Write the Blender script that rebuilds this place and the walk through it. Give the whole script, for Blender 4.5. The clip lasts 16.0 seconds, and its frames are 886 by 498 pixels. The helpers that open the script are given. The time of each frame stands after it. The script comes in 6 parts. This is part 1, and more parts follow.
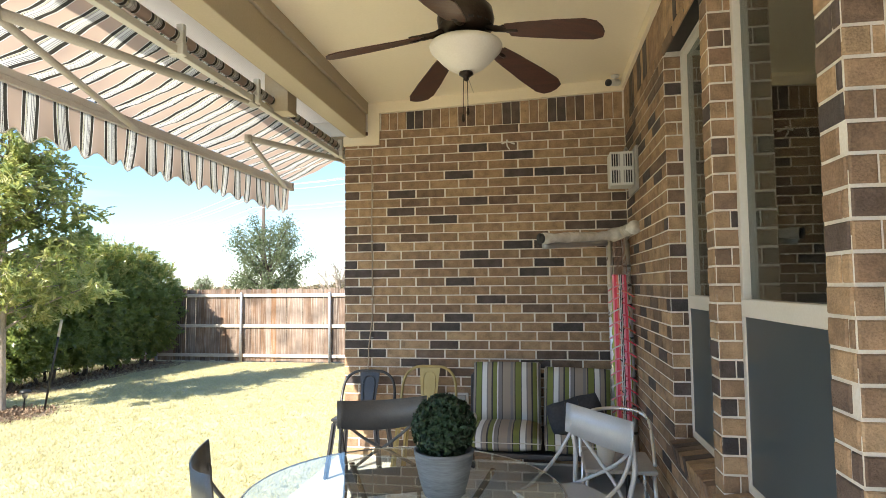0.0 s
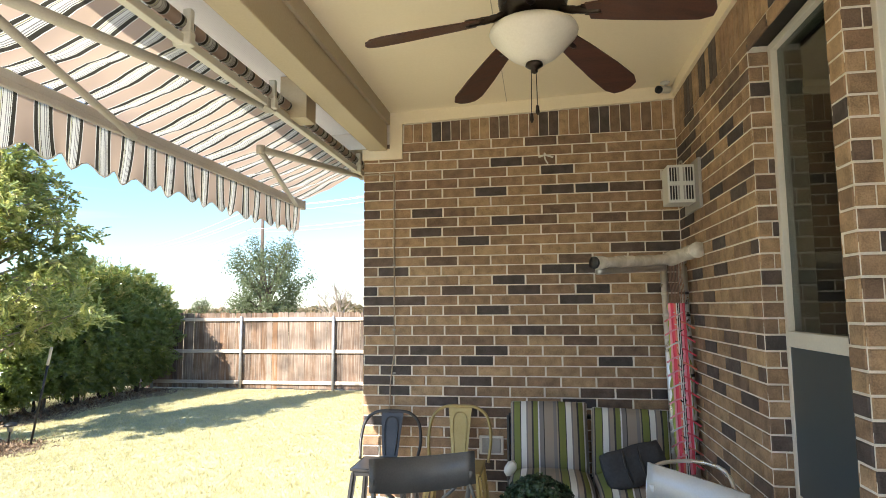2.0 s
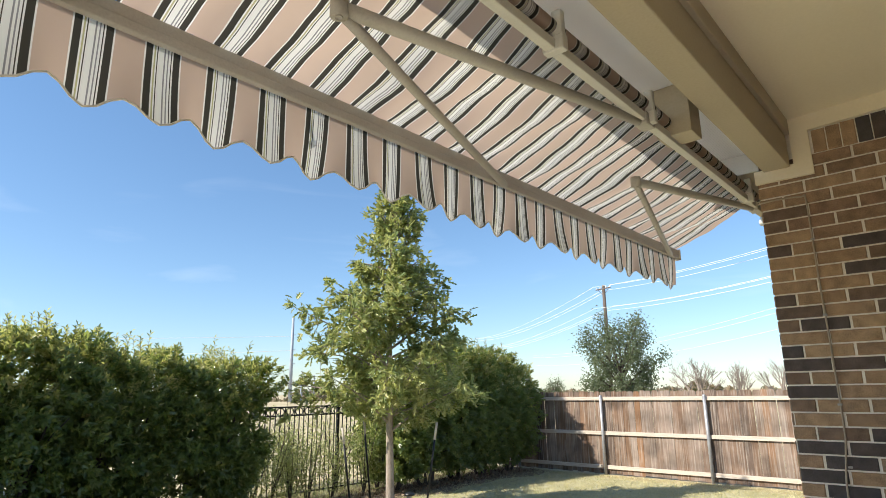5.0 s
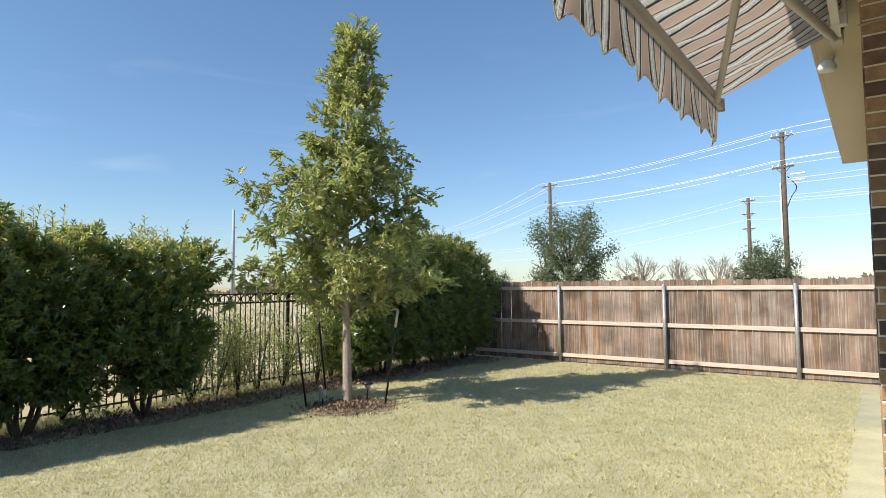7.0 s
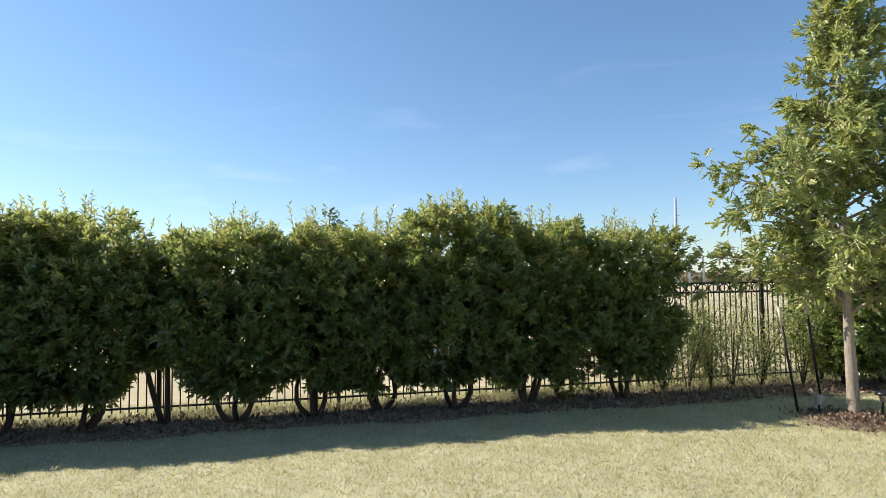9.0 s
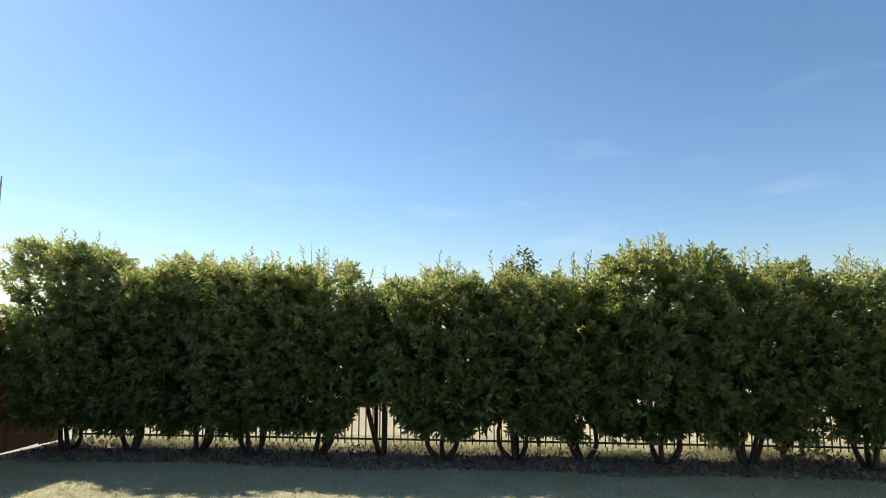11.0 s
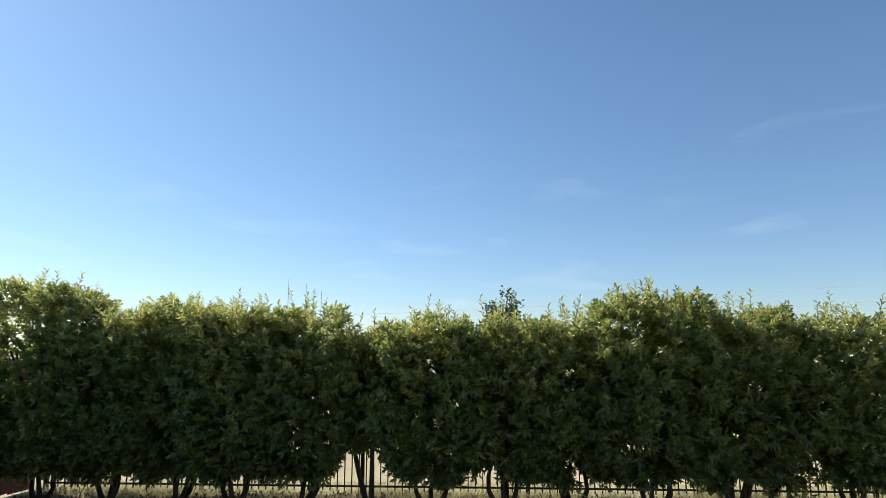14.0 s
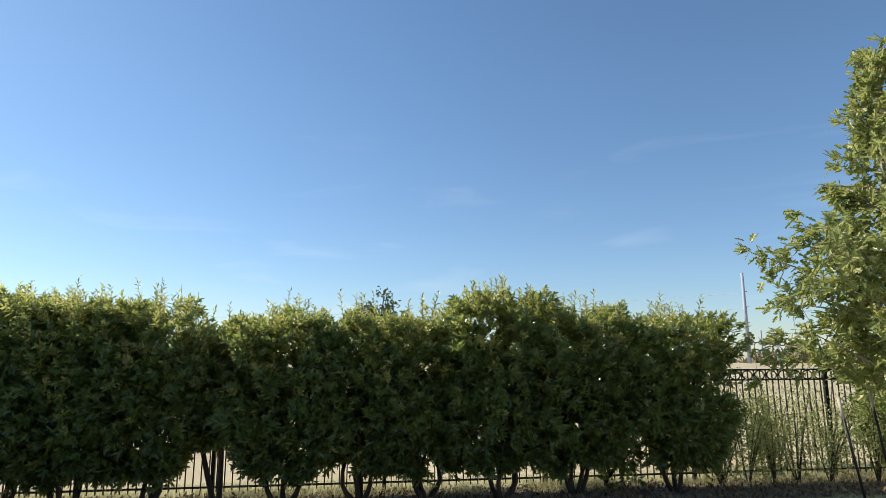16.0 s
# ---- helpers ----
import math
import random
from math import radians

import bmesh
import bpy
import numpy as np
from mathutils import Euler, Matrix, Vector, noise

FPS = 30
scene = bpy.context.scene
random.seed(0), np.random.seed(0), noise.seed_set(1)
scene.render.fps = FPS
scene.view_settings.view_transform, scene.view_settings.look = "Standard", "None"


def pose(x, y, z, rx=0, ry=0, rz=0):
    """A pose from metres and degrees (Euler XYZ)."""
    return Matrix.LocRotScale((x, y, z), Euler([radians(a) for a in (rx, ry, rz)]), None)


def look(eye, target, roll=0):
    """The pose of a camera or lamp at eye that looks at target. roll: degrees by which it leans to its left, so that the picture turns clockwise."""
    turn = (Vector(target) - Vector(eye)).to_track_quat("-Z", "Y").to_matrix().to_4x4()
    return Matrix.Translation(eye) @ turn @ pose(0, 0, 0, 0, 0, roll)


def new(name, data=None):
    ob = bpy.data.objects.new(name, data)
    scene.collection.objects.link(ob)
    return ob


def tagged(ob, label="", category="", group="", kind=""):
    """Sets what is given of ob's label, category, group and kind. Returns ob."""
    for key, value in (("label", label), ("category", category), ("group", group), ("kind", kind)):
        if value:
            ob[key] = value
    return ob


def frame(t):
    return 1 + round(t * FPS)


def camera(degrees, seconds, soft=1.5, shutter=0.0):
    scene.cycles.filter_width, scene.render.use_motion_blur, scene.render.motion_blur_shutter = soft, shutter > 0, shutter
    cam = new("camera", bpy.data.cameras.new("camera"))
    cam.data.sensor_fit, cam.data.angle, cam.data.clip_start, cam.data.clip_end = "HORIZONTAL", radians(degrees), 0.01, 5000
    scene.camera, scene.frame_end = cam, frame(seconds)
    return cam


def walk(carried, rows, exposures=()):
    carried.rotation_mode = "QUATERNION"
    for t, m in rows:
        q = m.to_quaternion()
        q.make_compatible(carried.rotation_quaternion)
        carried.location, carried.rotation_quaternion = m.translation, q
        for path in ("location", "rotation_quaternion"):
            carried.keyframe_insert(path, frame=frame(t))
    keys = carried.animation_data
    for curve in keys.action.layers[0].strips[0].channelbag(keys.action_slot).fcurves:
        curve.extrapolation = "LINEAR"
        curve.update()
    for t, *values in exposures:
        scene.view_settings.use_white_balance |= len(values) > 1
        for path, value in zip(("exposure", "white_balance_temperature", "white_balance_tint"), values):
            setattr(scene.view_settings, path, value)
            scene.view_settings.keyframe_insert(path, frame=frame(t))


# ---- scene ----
cam = camera(73.7, 16.0, 0.8)
METRES, EYE, TILT, LEAN, TURN = 3.85, 1.55, 4.0, 0.0, 9.6
PATH = [
    (0, (0.547, 0.026, 1.47), (0.222, 1.996, 1.593), -0.5),
    (0.5, (0.499, 0.172, 1.482), (0.175, 2.142, 1.605), -0.5),
    (1, (0.436, 0.26, 1.491), (0.127, 2.232, 1.62), -0.5),
    (1.5, (0.324, 0.395, 1.522), (0.017, 2.365, 1.68), -0.5),
    (2, (0.219, 0.484, 1.531), (-0.098, 2.449, 1.725), -0.5),
    (2.5, (0.134, 0.625, 1.515), (-0.272, 2.563, 1.797), -0.5),
    (3, (0.103, 0.713, 1.544), (-0.615, 2.538, 1.934), -0.6),
    (3.5, (0.113, 0.752, 1.565), (-0.924, 2.401, 2.015), -0.6),
    (4, (0.083, 0.77, 1.555), (-1.061, 2.335, 2.051), -0.6),
    (4.5, (-0.058, 0.837, 1.492), (-1.287, 2.329, 2.006), -0.7),
    (5, (-0.292, 0.98, 1.452), (-1.577, 2.438, 1.923), -0.8),
    (5.2, (-0.372, 1.056, 1.425), (-1.662, 2.52, 1.862), -0.7),
    (7.3, (-1.256, 1.56, 1.337), (-2.428, 3.177, 1.443), -0.5),
    (7.5, (-1.323, 1.57, 1.338), (-2.514, 3.173, 1.439), -0.5),
    (8, (-1.458, 1.502, 1.321), (-2.868, 2.917, 1.423), -0.6),
    (8.5, (-1.491, 1.392, 1.324), (-3.254, 2.332, 1.425), -0.6),
    (9, (-1.491, 1.316, 1.332), (-3.438, 1.76, 1.433), -0.6),
    (9.5, (-1.4, 1.275, 1.359), (-3.396, 1.352, 1.462), -0.9),
    (9.7, (-1.435, 1.272, 1.367), (-3.432, 1.261, 1.469), -0.8),
    (11.8, (-1.258, 1.193, 1.564), (-3.232, 0.98, 1.799), 0.1),
    (12, (-1.261, 1.198, 1.571), (-3.242, 1.073, 1.813), 0.1),
    (12.5, (-1.269, 1.144, 1.584), (-3.251, 1.189, 1.849), 0.2),
    (13, (-1.254, 1.067, 1.585), (-3.231, 1.138, 1.88), 0.3),
    (13.5, (-1.238, 1.04, 1.593), (-3.212, 1.024, 1.915), 0.2),
    (14, (-1.252, 1.045, 1.582), (-3.219, 0.93, 1.923), 0.0),
    (14.5, (-1.247, 1.13, 1.546), (-3.21, 0.974, 1.897), 0.0),
    (15, (-1.227, 1.258, 1.512), (-3.19, 1.12, 1.869), -0.1),
    (15.5, (-1.197, 1.333, 1.472), (-3.163, 1.374, 1.832), -0.2),
    (16, (-1.17, 1.444, 1.445), (-3.122, 1.695, 1.801), -0.1),
]
EXPOSURES = [(0, 1.5), (2.5, 1.48), (3.2, 1.22), (4.0, 0.95), (5.0, 0.7), (7.5, 0.44), (8.5, 0.52), (9.5, 0.54), (12, 0.32), (16, 0.30)]
walk(cam, [(t, look(eye, target, roll)) for t, eye, target, roll in PATH], EXPOSURES)

# ---- light ----
SUN_DIR = Vector((-0.55, -1.1, 1.0)).normalized()      # towards the sun
world = bpy.data.worlds.new("world")
scene.world = world
world.use_nodes = True
wt = world.node_tree
wt.nodes.clear()
w_out = wt.nodes.new("ShaderNodeOutputWorld")
w_bg = wt.nodes.new("ShaderNodeBackground")
w_sky = wt.nodes.new("ShaderNodeTexSky")
w_sky.sky_type = "NISHITA"
w_sky.sun_disc = False
w_sky.sun_elevation = math.asin(SUN_DIR.z)
w_sky.sun_rotation = math.atan2(SUN_DIR.x, SUN_DIR.y)
w_sky.air_density, w_sky.dust_density, w_sky.ozone_density = 1.0, 0.25, 3.0
w_bg.inputs["Strength"].default_value = 0.114
w_co = wt.nodes.new("ShaderNodeTexCoord")
w_map = wt.nodes.new("ShaderNodeMapping")
w_map.inputs["Scale"].default_value = (1.2, 2.0, 9.0)
w_map.inputs["Rotation"].default_value = (0.12, 0.1, 0.5)
w_noise = wt.nodes.new("ShaderNodeTexNoise")
w_noise.inputs["Scale"].default_value, w_noise.inputs["Detail"].default_value, w_noise.inputs["Distortion"].default_value = 2.2, 8, 0.6
w_range = wt.nodes.new("ShaderNodeMapRange")
w_range.inputs[1].default_value, w_range.inputs[2].default_value, w_range.inputs[4].default_value = 0.58, 0.9, 0.3
w_sep = wt.nodes.new("ShaderNodeSeparateXYZ")
w_low = wt.nodes.new("ShaderNodeMapRange")
w_low.inputs[1].default_value, w_low.inputs[2].default_value, w_low.inputs[3].default_value, w_low.inputs[4].default_value = 0.02, 0.42, 1.0, 0.0
w_mul = wt.nodes.new("ShaderNodeMath")
w_mul.operation = "MULTIPLY"
w_mix = wt.nodes.new("ShaderNodeMix")
w_mix.data_type = "RGBA"
w_mix.inputs[7].default_value = (8.0, 8.3, 8.8, 1)
wt.links.new(w_co.outputs["Generated"], w_map.inputs[0])
wt.links.new(w_map.outputs[0], w_noise.inputs["Vector"])
wt.links.new(w_noise.outputs["Fac"], w_range.inputs[0])
wt.links.new(w_co.outputs["Generated"], w_sep.inputs[0])
wt.links.new(w_sep.outputs["Z"], w_low.inputs[0])
wt.links.new(w_range.outputs[0], w_mul.inputs[0])
wt.links.new(w_low.outputs[0], w_mul.inputs[1])
wt.links.new(w_mul.outputs[0], w_mix.inputs[0])
w_tint = wt.nodes.new("ShaderNodeMix")
w_tint.data_type, w_tint.blend_type = "RGBA", "MULTIPLY"
w_tint.inputs[0].default_value = 1.0
# the hazier air near the horizon keeps a pale blue
w_air = wt.nodes.new("ShaderNodeMix")
w_air.data_type = "RGBA"
w_air.inputs[6].default_value, w_air.inputs[7].default_value = (0.88, 1.0, 1.04, 1), (0.81, 0.88, 0.96, 1)
wt.links.new(w_low.outputs[0], w_air.inputs[0])
wt.links.new(w_air.outputs[2], w_tint.inputs[7])
wt.links.new(w_sky.outputs[0], w_tint.inputs[6])
wt.links.new(w_tint.outputs[2], w_mix.inputs[6])
wt.links.new(w_mix.outputs[2], w_bg.inputs[0])
wt.links.new(w_bg.outputs[0], w_out.inputs[0])
sun = new("sun", bpy.data.lights.new("sun", "SUN"))
sun.data.energy, sun.data.angle, sun.data.color = 5.0, radians(0.53), (1.0, 0.92, 0.79)
sun.matrix_world = look(SUN_DIR * 50, (0, 0, 0))


# ---- materials ----
def nodes_of(name):
    m = bpy.data.materials.new(name)
    m.use_nodes = True
    t = m.node_tree
    return m, t, t.nodes["Principled BSDF"]


def mixed(name, c1, c2, scale=6.0, rough=0.7, bump=0.2, fine=120.0, metal=0.0, stretch=(1, 1, 1), vary=None, vary_amount=0.0, depth=0.004, coat=0.0):
    """Two colours broken up by a coarse and a fine noise, with relief; vary: 'object' or 'island' shifts the value piece by piece."""
    m, t, b = nodes_of(name)
    n, l = t.nodes, t.links
    co = n.new("ShaderNodeTexCoord")
    mp = n.new("ShaderNodeMapping")
    mp.inputs["Scale"].default_value = stretch
    l.new(co.outputs["Object"], mp.inputs[0])
    a = n.new("ShaderNodeTexNoise")
    a.inputs["Scale"].default_value, a.inputs["Detail"].default_value = scale, 6
    f = n.new("ShaderNodeTexNoise")
    f.inputs["Scale"].default_value, f.inputs["Detail"].default_value = fine, 3
    l.new(mp.outputs[0], a.inputs["Vector"])
    l.new(mp.outputs[0], f.inputs["Vector"])
    add = n.new("ShaderNodeMath")
    add.operation = "MULTIPLY_ADD"
    l.new(f.outputs["Fac"], add.inputs[0])
    add.inputs[1].default_value = 0.6
    l.new(a.outputs["Fac"], add.inputs[2])
    ramp = n.new("ShaderNodeValToRGB")
    ramp.color_ramp.elements[0].position, ramp.color_ramp.elements[1].position = 0.55, 1.05
    ramp.color_ramp.elements[0].color, ramp.color_ramp.elements[1].color = (*c1, 1), (*c2, 1)
    l.new(add.outputs[0], ramp.inputs[0])
    colour = ramp.outputs[0]
    if vary:
        r = n.new("ShaderNodeObjectInfo").outputs["Random"] if vary == "object" else n.new("ShaderNodeNewGeometry").outputs["Random Per Island"]
        hsv = n.new("ShaderNodeHueSaturation")
        mr = n.new("ShaderNodeMapRange")
        mr.inputs[3].default_value, mr.inputs[4].default_value = 1 - vary_amount, 1 + vary_amount
        l.new(r, mr.inputs[0])
        l.new(mr.outputs[0], hsv.inputs["Value"])
        l.new(colour, hsv.inputs["Color"])
        colour = hsv.outputs[0]
    l.new(colour, b.inputs["Base Color"])
    rr = n.new("ShaderNodeMapRange")
    rr.inputs[3].default_value, rr.inputs[4].default_value = max(0.03, rough - 0.1), min(1, rough + 0.1)
    l.new(a.outputs["Fac"], rr.inputs[0])
    l.new(rr.outputs[0], b.inputs["Roughness"])
    b.inputs["Metallic"].default_value = metal
    b.inputs["Coat Weight"].default_value = coat
    if bump:
        bp = n.new("ShaderNodeBump")
        bp.inputs["Strength"].default_value, bp.inputs["Distance"].default_value = bump, depth
        l.new(add.outputs[0], bp.inputs["Height"])
        l.new(bp.outputs[0], b.inputs["Normal"])
    return m


def brick_material(name, source):
    m, t, b = nodes_of(name)
    n, l = t.nodes, t.links
    r = n.new("ShaderNodeObjectInfo").outputs["Random"] if source == "object" else n.new("ShaderNodeNewGeometry").outputs["Random Per Island"]
    ramp = n.new("ShaderNodeValToRGB")
    e = ramp.color_ramp
    e.interpolation = "LINEAR"
    stops = [(0.0, (0.062, 0.054, 0.054)), (0.14, (0.09, 0.068, 0.06)), (0.24, (0.165, 0.108, 0.075)), (0.36, (0.27, 0.175, 0.108)), (0.6, (0.36, 0.236, 0.138)), (0.8, (0.40, 0.272, 0.16)), (1.0, (0.25, 0.155, 0.10))]
    e.elements[0].position, e.elements[0].color = stops[0][0], (*stops[0][1], 1)
    e.elements[1].position, e.elements[1].color = stops[-1][0], (*stops[-1][1], 1)
    for p, c in stops[1:-1]:
        e.elements.new(p).color = (*c, 1)
    l.new(r, ramp.inputs[0])
    co = n.new("ShaderNodeNewGeometry")
    a = n.new("ShaderNodeTexNoise")
    a.inputs["Scale"].default_value, a.inputs["Detail"].default_value = 14, 7
    f = n.new("ShaderNodeTexNoise")
    f.inputs["Scale"].default_value, f.inputs["Detail"].default_value = 170, 3
    l.new(co.outputs["Position"], a.inputs["Vector"])
    l.new(co.outputs["Position"], f.inputs["Vector"])
    mr = n.new("ShaderNodeMapRange")
    mr.inputs[1].default_value, mr.inputs[2].default_value = 0.3, 0.7
    mr.inputs[3].default_value, mr.inputs[4].default_value = 0.6, 1.4
    grain = n.new("ShaderNodeMath")
    grain.operation = "MULTIPLY_ADD"
    grain.inputs[1].default_value = 0.5
    l.new(f.outputs["Fac"], grain.inputs[0])
    half = n.new("ShaderNodeMath")
    half.operation = "MULTIPLY_ADD"
    half.inputs[1].default_value, half.inputs[2].default_value = 0.75, -0.125
    l.new(a.outputs["Fac"], half.inputs[0])
    l.new(half.outputs[0], grain.inputs[2])
    l.new(grain.outputs[0], mr.inputs[0])
    hsv = n.new("ShaderNodeHueSaturation")
    l.new(mr.outputs[0], hsv.inputs["Value"])
    l.new(ramp.outputs[0], hsv.inputs["Color"])
    # pale lime wash left in patches
    sp = n.new("ShaderNodeTexNoise")
    sp.inputs["Scale"].default_value, sp.inputs["Detail"].default_value = 5, 8
    l.new(co.outputs["Position"], sp.inputs["Vector"])
    sm = n.new("ShaderNodeMapRange")
    sm.inputs[1].default_value, sm.inputs[2].default_value, sm.inputs[4].default_value = 0.62, 0.8, 0.35
    l.new(sp.outputs["Fac"], sm.inputs[0])
    mx = n.new("ShaderNodeMix")
    mx.data_type = "RGBA"
    l.new(sm.outputs[0], mx.inputs[0])
    l.new(hsv.outputs[0], mx.inputs[6])
    mx.inputs[7].default_value = (0.33, 0.28, 0.22, 1)
    l.new(mx.outputs[2], b.inputs["Base Color"])
    b.inputs["Roughness"].default_value = 0.82
    bp = n.new("ShaderNodeBump")
    bp.inputs["Strength"].default_value, bp.inputs["Distance"].default_value = 0.7, 0.004
    l.new(f.outputs["Fac"], bp.inputs["Height"])
    l.new(bp.outputs[0], b.inputs["Normal"])
    return m


def leaf_material(name, stops, rough=0.4, translucent=0.25, glow=(0.2, 0.3, 0.03), gloss=0.5):
    m, t, b = nodes_of(name)
    n, l = t.nodes, t.links
    g = n.new("ShaderNodeNewGeometry")
    ramp = n.new("ShaderNodeValToRGB")
    e = ramp.color_ramp
    e.elements[0].position, e.elements[0].color = stops[0][0], (*stops[0][1], 1)
    e.elements[1].position, e.elements[1].color = stops[-1][0], (*stops[-1][1], 1)
    for p, c in stops[1:-1]:
        e.elements.new(p).color = (*c, 1)
    a = n.new("ShaderNodeTexNoise")
    a.inputs["Scale"].default_value = 3.5
    l.new(g.outputs["Position"], a.inputs["Vector"])
    ad = n.new("ShaderNodeMath")
    ad.operation = "MULTIPLY_ADD"
    l.new(a.outputs["Fac"], ad.inputs[0])
    ad.inputs[1].default_value = 0.9
    sub = n.new("ShaderNodeMath")
    sub.operation = "MULTIPLY_ADD"
    l.new(g.outputs["Random Per Island"], sub.inputs[0])
    sub.inputs[1].default_value, sub.inputs[2].default_value = 0.8, -0.35
    l.new(sub.outputs[0], ad.inputs[2])
    l.new(ad.outputs[0], ramp.inputs[0])
    l.new(ramp.outputs[0], b.inputs["Base Color"])
    b.inputs["Roughness"].default_value = rough
    b.inputs["Specular IOR Level"].default_value = gloss
    tr = n.new("ShaderNodeBsdfTranslucent")
    tr.inputs[0].default_value = (*glow, 1)
    mx = n.new("ShaderNodeMixShader")
    mx.inputs[0].default_value = translucent
    l.new(b.outputs[0], mx.inputs[1])
    l.new(tr.outputs[0], mx.inputs[2])
    l.new(mx.outputs[0], n["Material Output"].inputs[0])
    return m


M_BRICK = brick_material("brick_face", "object")
M_BRICK_J = brick_material("brick_face_joined", "island")
M_MORTAR = mixed("mortar", (0.68, 0.62, 0.53), (0.82, 0.77, 0.69), 9, 0.9, 0.4)
M_CEIL = mixed("painted_board_cream", (0.83, 0.73, 0.545), (0.88, 0.78, 0.595), 1.2, 0.6, 0.05, 60)
M_BEAM = mixed("painted_trim_tan", (0.44, 0.37, 0.26), (0.50, 0.43, 0.31), 1.5, 0.55, 0.08, 80)
M_SOFFIT = mixed("vinyl_white", (0.62, 0.62, 0.62), (0.70, 0.70, 0.70), 3, 0.5, 0.0)
M_ROOF = mixed("shingle", (0.08, 0.075, 0.07), (0.16, 0.15, 0.14), 20, 0.95, 0.5)


def perforated():
    m, t, b = nodes_of("perforated_vinyl")
    n, l = t.nodes, t.links
    co = n.new("ShaderNodeTexCoord")
    vo = n.new("ShaderNodeTexVoronoi")
    vo.inputs["Scale"].default_value, vo.inputs["Randomness"].default_value = 75, 0.0
    l.new(co.outputs["Object"], vo.inputs["Vector"])
    ramp = n.new("ShaderNodeValToRGB")
    ramp.color_ramp.elements[0].position, ramp.color_ramp.elements[1].position = 0.2, 0.3
    ramp.color_ramp.elements[0].color, ramp.color_ramp.elements[1].color = (0.30, 0.30, 0.31, 1), (0.88, 0.88, 0.87, 1)
    l.new(vo.outputs["Distance"], ramp.inputs[0])
    l.new(ramp.outputs[0], b.inputs["Base Color"])
    b.inputs["Roughness"].default_value = 0.5
    return m


M_PERF = perforated()
M_CONCRETE = mixed("concrete", (0.56, 0.53, 0.48), (0.70, 0.67, 0.61), 3, 0.85, 0.3)


def board_material():
    """Old cedar boards: grey weathering in long streaks over brown, each board with its own share of orange and grey."""
    m, t, b = nodes_of("weathered_cedar")
    n, l = t.nodes, t.links
    info = n.new("ShaderNodeObjectInfo")
    co = n.new("ShaderNodeNewGeometry")
    mp = n.new("ShaderNodeMapping")
    mp.inputs["Scale"].default_value = (22, 22, 0.9)
    l.new(co.outputs["Position"], mp.inputs[0])
    streak = n.new("ShaderNodeTexNoise")
    streak.inputs["Scale"].default_value, streak.inputs["Detail"].default_value = 1.6, 8
    l.new(mp.outputs[0], streak.inputs["Vector"])
    blot = n.new("ShaderNodeTexNoise")
    blot.inputs["Scale"].default_value, blot.inputs["Detail"].default_value = 2.3, 4
    l.new(co.outputs["Position"], blot.inputs["Vector"])
    own = n.new("ShaderNodeValToRGB")
    stops = [(0.0, (0.10, 0.068, 0.052)), (0.25, (0.22, 0.155, 0.12)), (0.5, (0.17, 0.095, 0.052)), (0.75, (0.27, 0.21, 0.175)), (1.0, (0.24, 0.13, 0.068))]
    e = own.color_ramp
    e.elements[0].color, e.elements[1].color = (*stops[0][1], 1), (*stops[-1][1], 1)
    for p, c in stops[1:-1]:
        e.elements.new(p).color = (*c, 1)
    l.new(info.outputs["Random"], own.inputs[0])
    grey = n.new("ShaderNodeMix")
    grey.data_type = "RGBA"
    grey.inputs[7].default_value = (0.40, 0.345, 0.30, 1)
    mr = n.new("ShaderNodeMapRange")
    mr.inputs[1].default_value, mr.inputs[2].default_value, mr.inputs[4].default_value = 0.48, 0.72, 0.85
    l.new(streak.outputs["Fac"], mr.inputs[0])
    l.new(mr.outputs[0], grey.inputs[0])
    l.new(own.outputs[0], grey.inputs[6])
    val = n.new("ShaderNodeMapRange")
    val.inputs[1].default_value, val.inputs[2].default_value, val.inputs[3].default_value, val.inputs[4].default_value = 0.3, 0.7, 0.5, 1.18
    l.new(blot.outputs["Fac"], val.inputs[0])
    hsv = n.new("ShaderNodeHueSaturation")
    l.new(val.outputs[0], hsv.inputs["Value"])
    l.new(grey.outputs[2], hsv.inputs["Color"])
    l.new(hsv.outputs[0], b.inputs["Base Color"])
    b.inputs["Roughness"].default_value = 0.88
    bp = n.new("ShaderNodeBump")
    bp.inputs["Strength"].default_value, bp.inputs["Distance"].default_value = 0.7, 0.004
    l.new(streak.outputs["Fac"], bp.inputs["Height"])
    l.new(bp.outputs[0], b.inputs["Normal"])
    return m


M_WOODF = board_material()
M_RAIL = mixed("weathered_rail", (0.42, 0.35, 0.29), (0.60, 0.53, 0.46), 5, 0.85, 0.4, 60, stretch=(0.7, 9, 9))
M_REDWOOD = mixed("stained_cedar", (0.20, 0.07, 0.04), (0.33, 0.13, 0.07), 5, 0.8, 0.4, 60, stretch=(9, 9, 0.7), vary="object", vary_amount=0.2)
M_IRON = mixed("black_iron", (0.012, 0.012, 0.013), (0.022, 0.022, 0.022), 20, 0.45, 0.1, metal=0.3)
M_STEELPOST = mixed("galvanised", (0.30, 0.31, 0.33), (0.42, 0.43, 0.45), 12, 0.5, 0.1, metal=0.5)
M_GRASSGROUND = mixed("lawn_soil", (0.35, 0.325, 0.20), (0.50, 0.475, 0.325), 2.2, 0.95, 0.6, 55, depth=0.02)
M_FIELD = mixed("dry_field", (0.36, 0.29, 0.16), (0.52, 0.44, 0.28), 0.3, 0.95, 0.5, 8, depth=0.05)
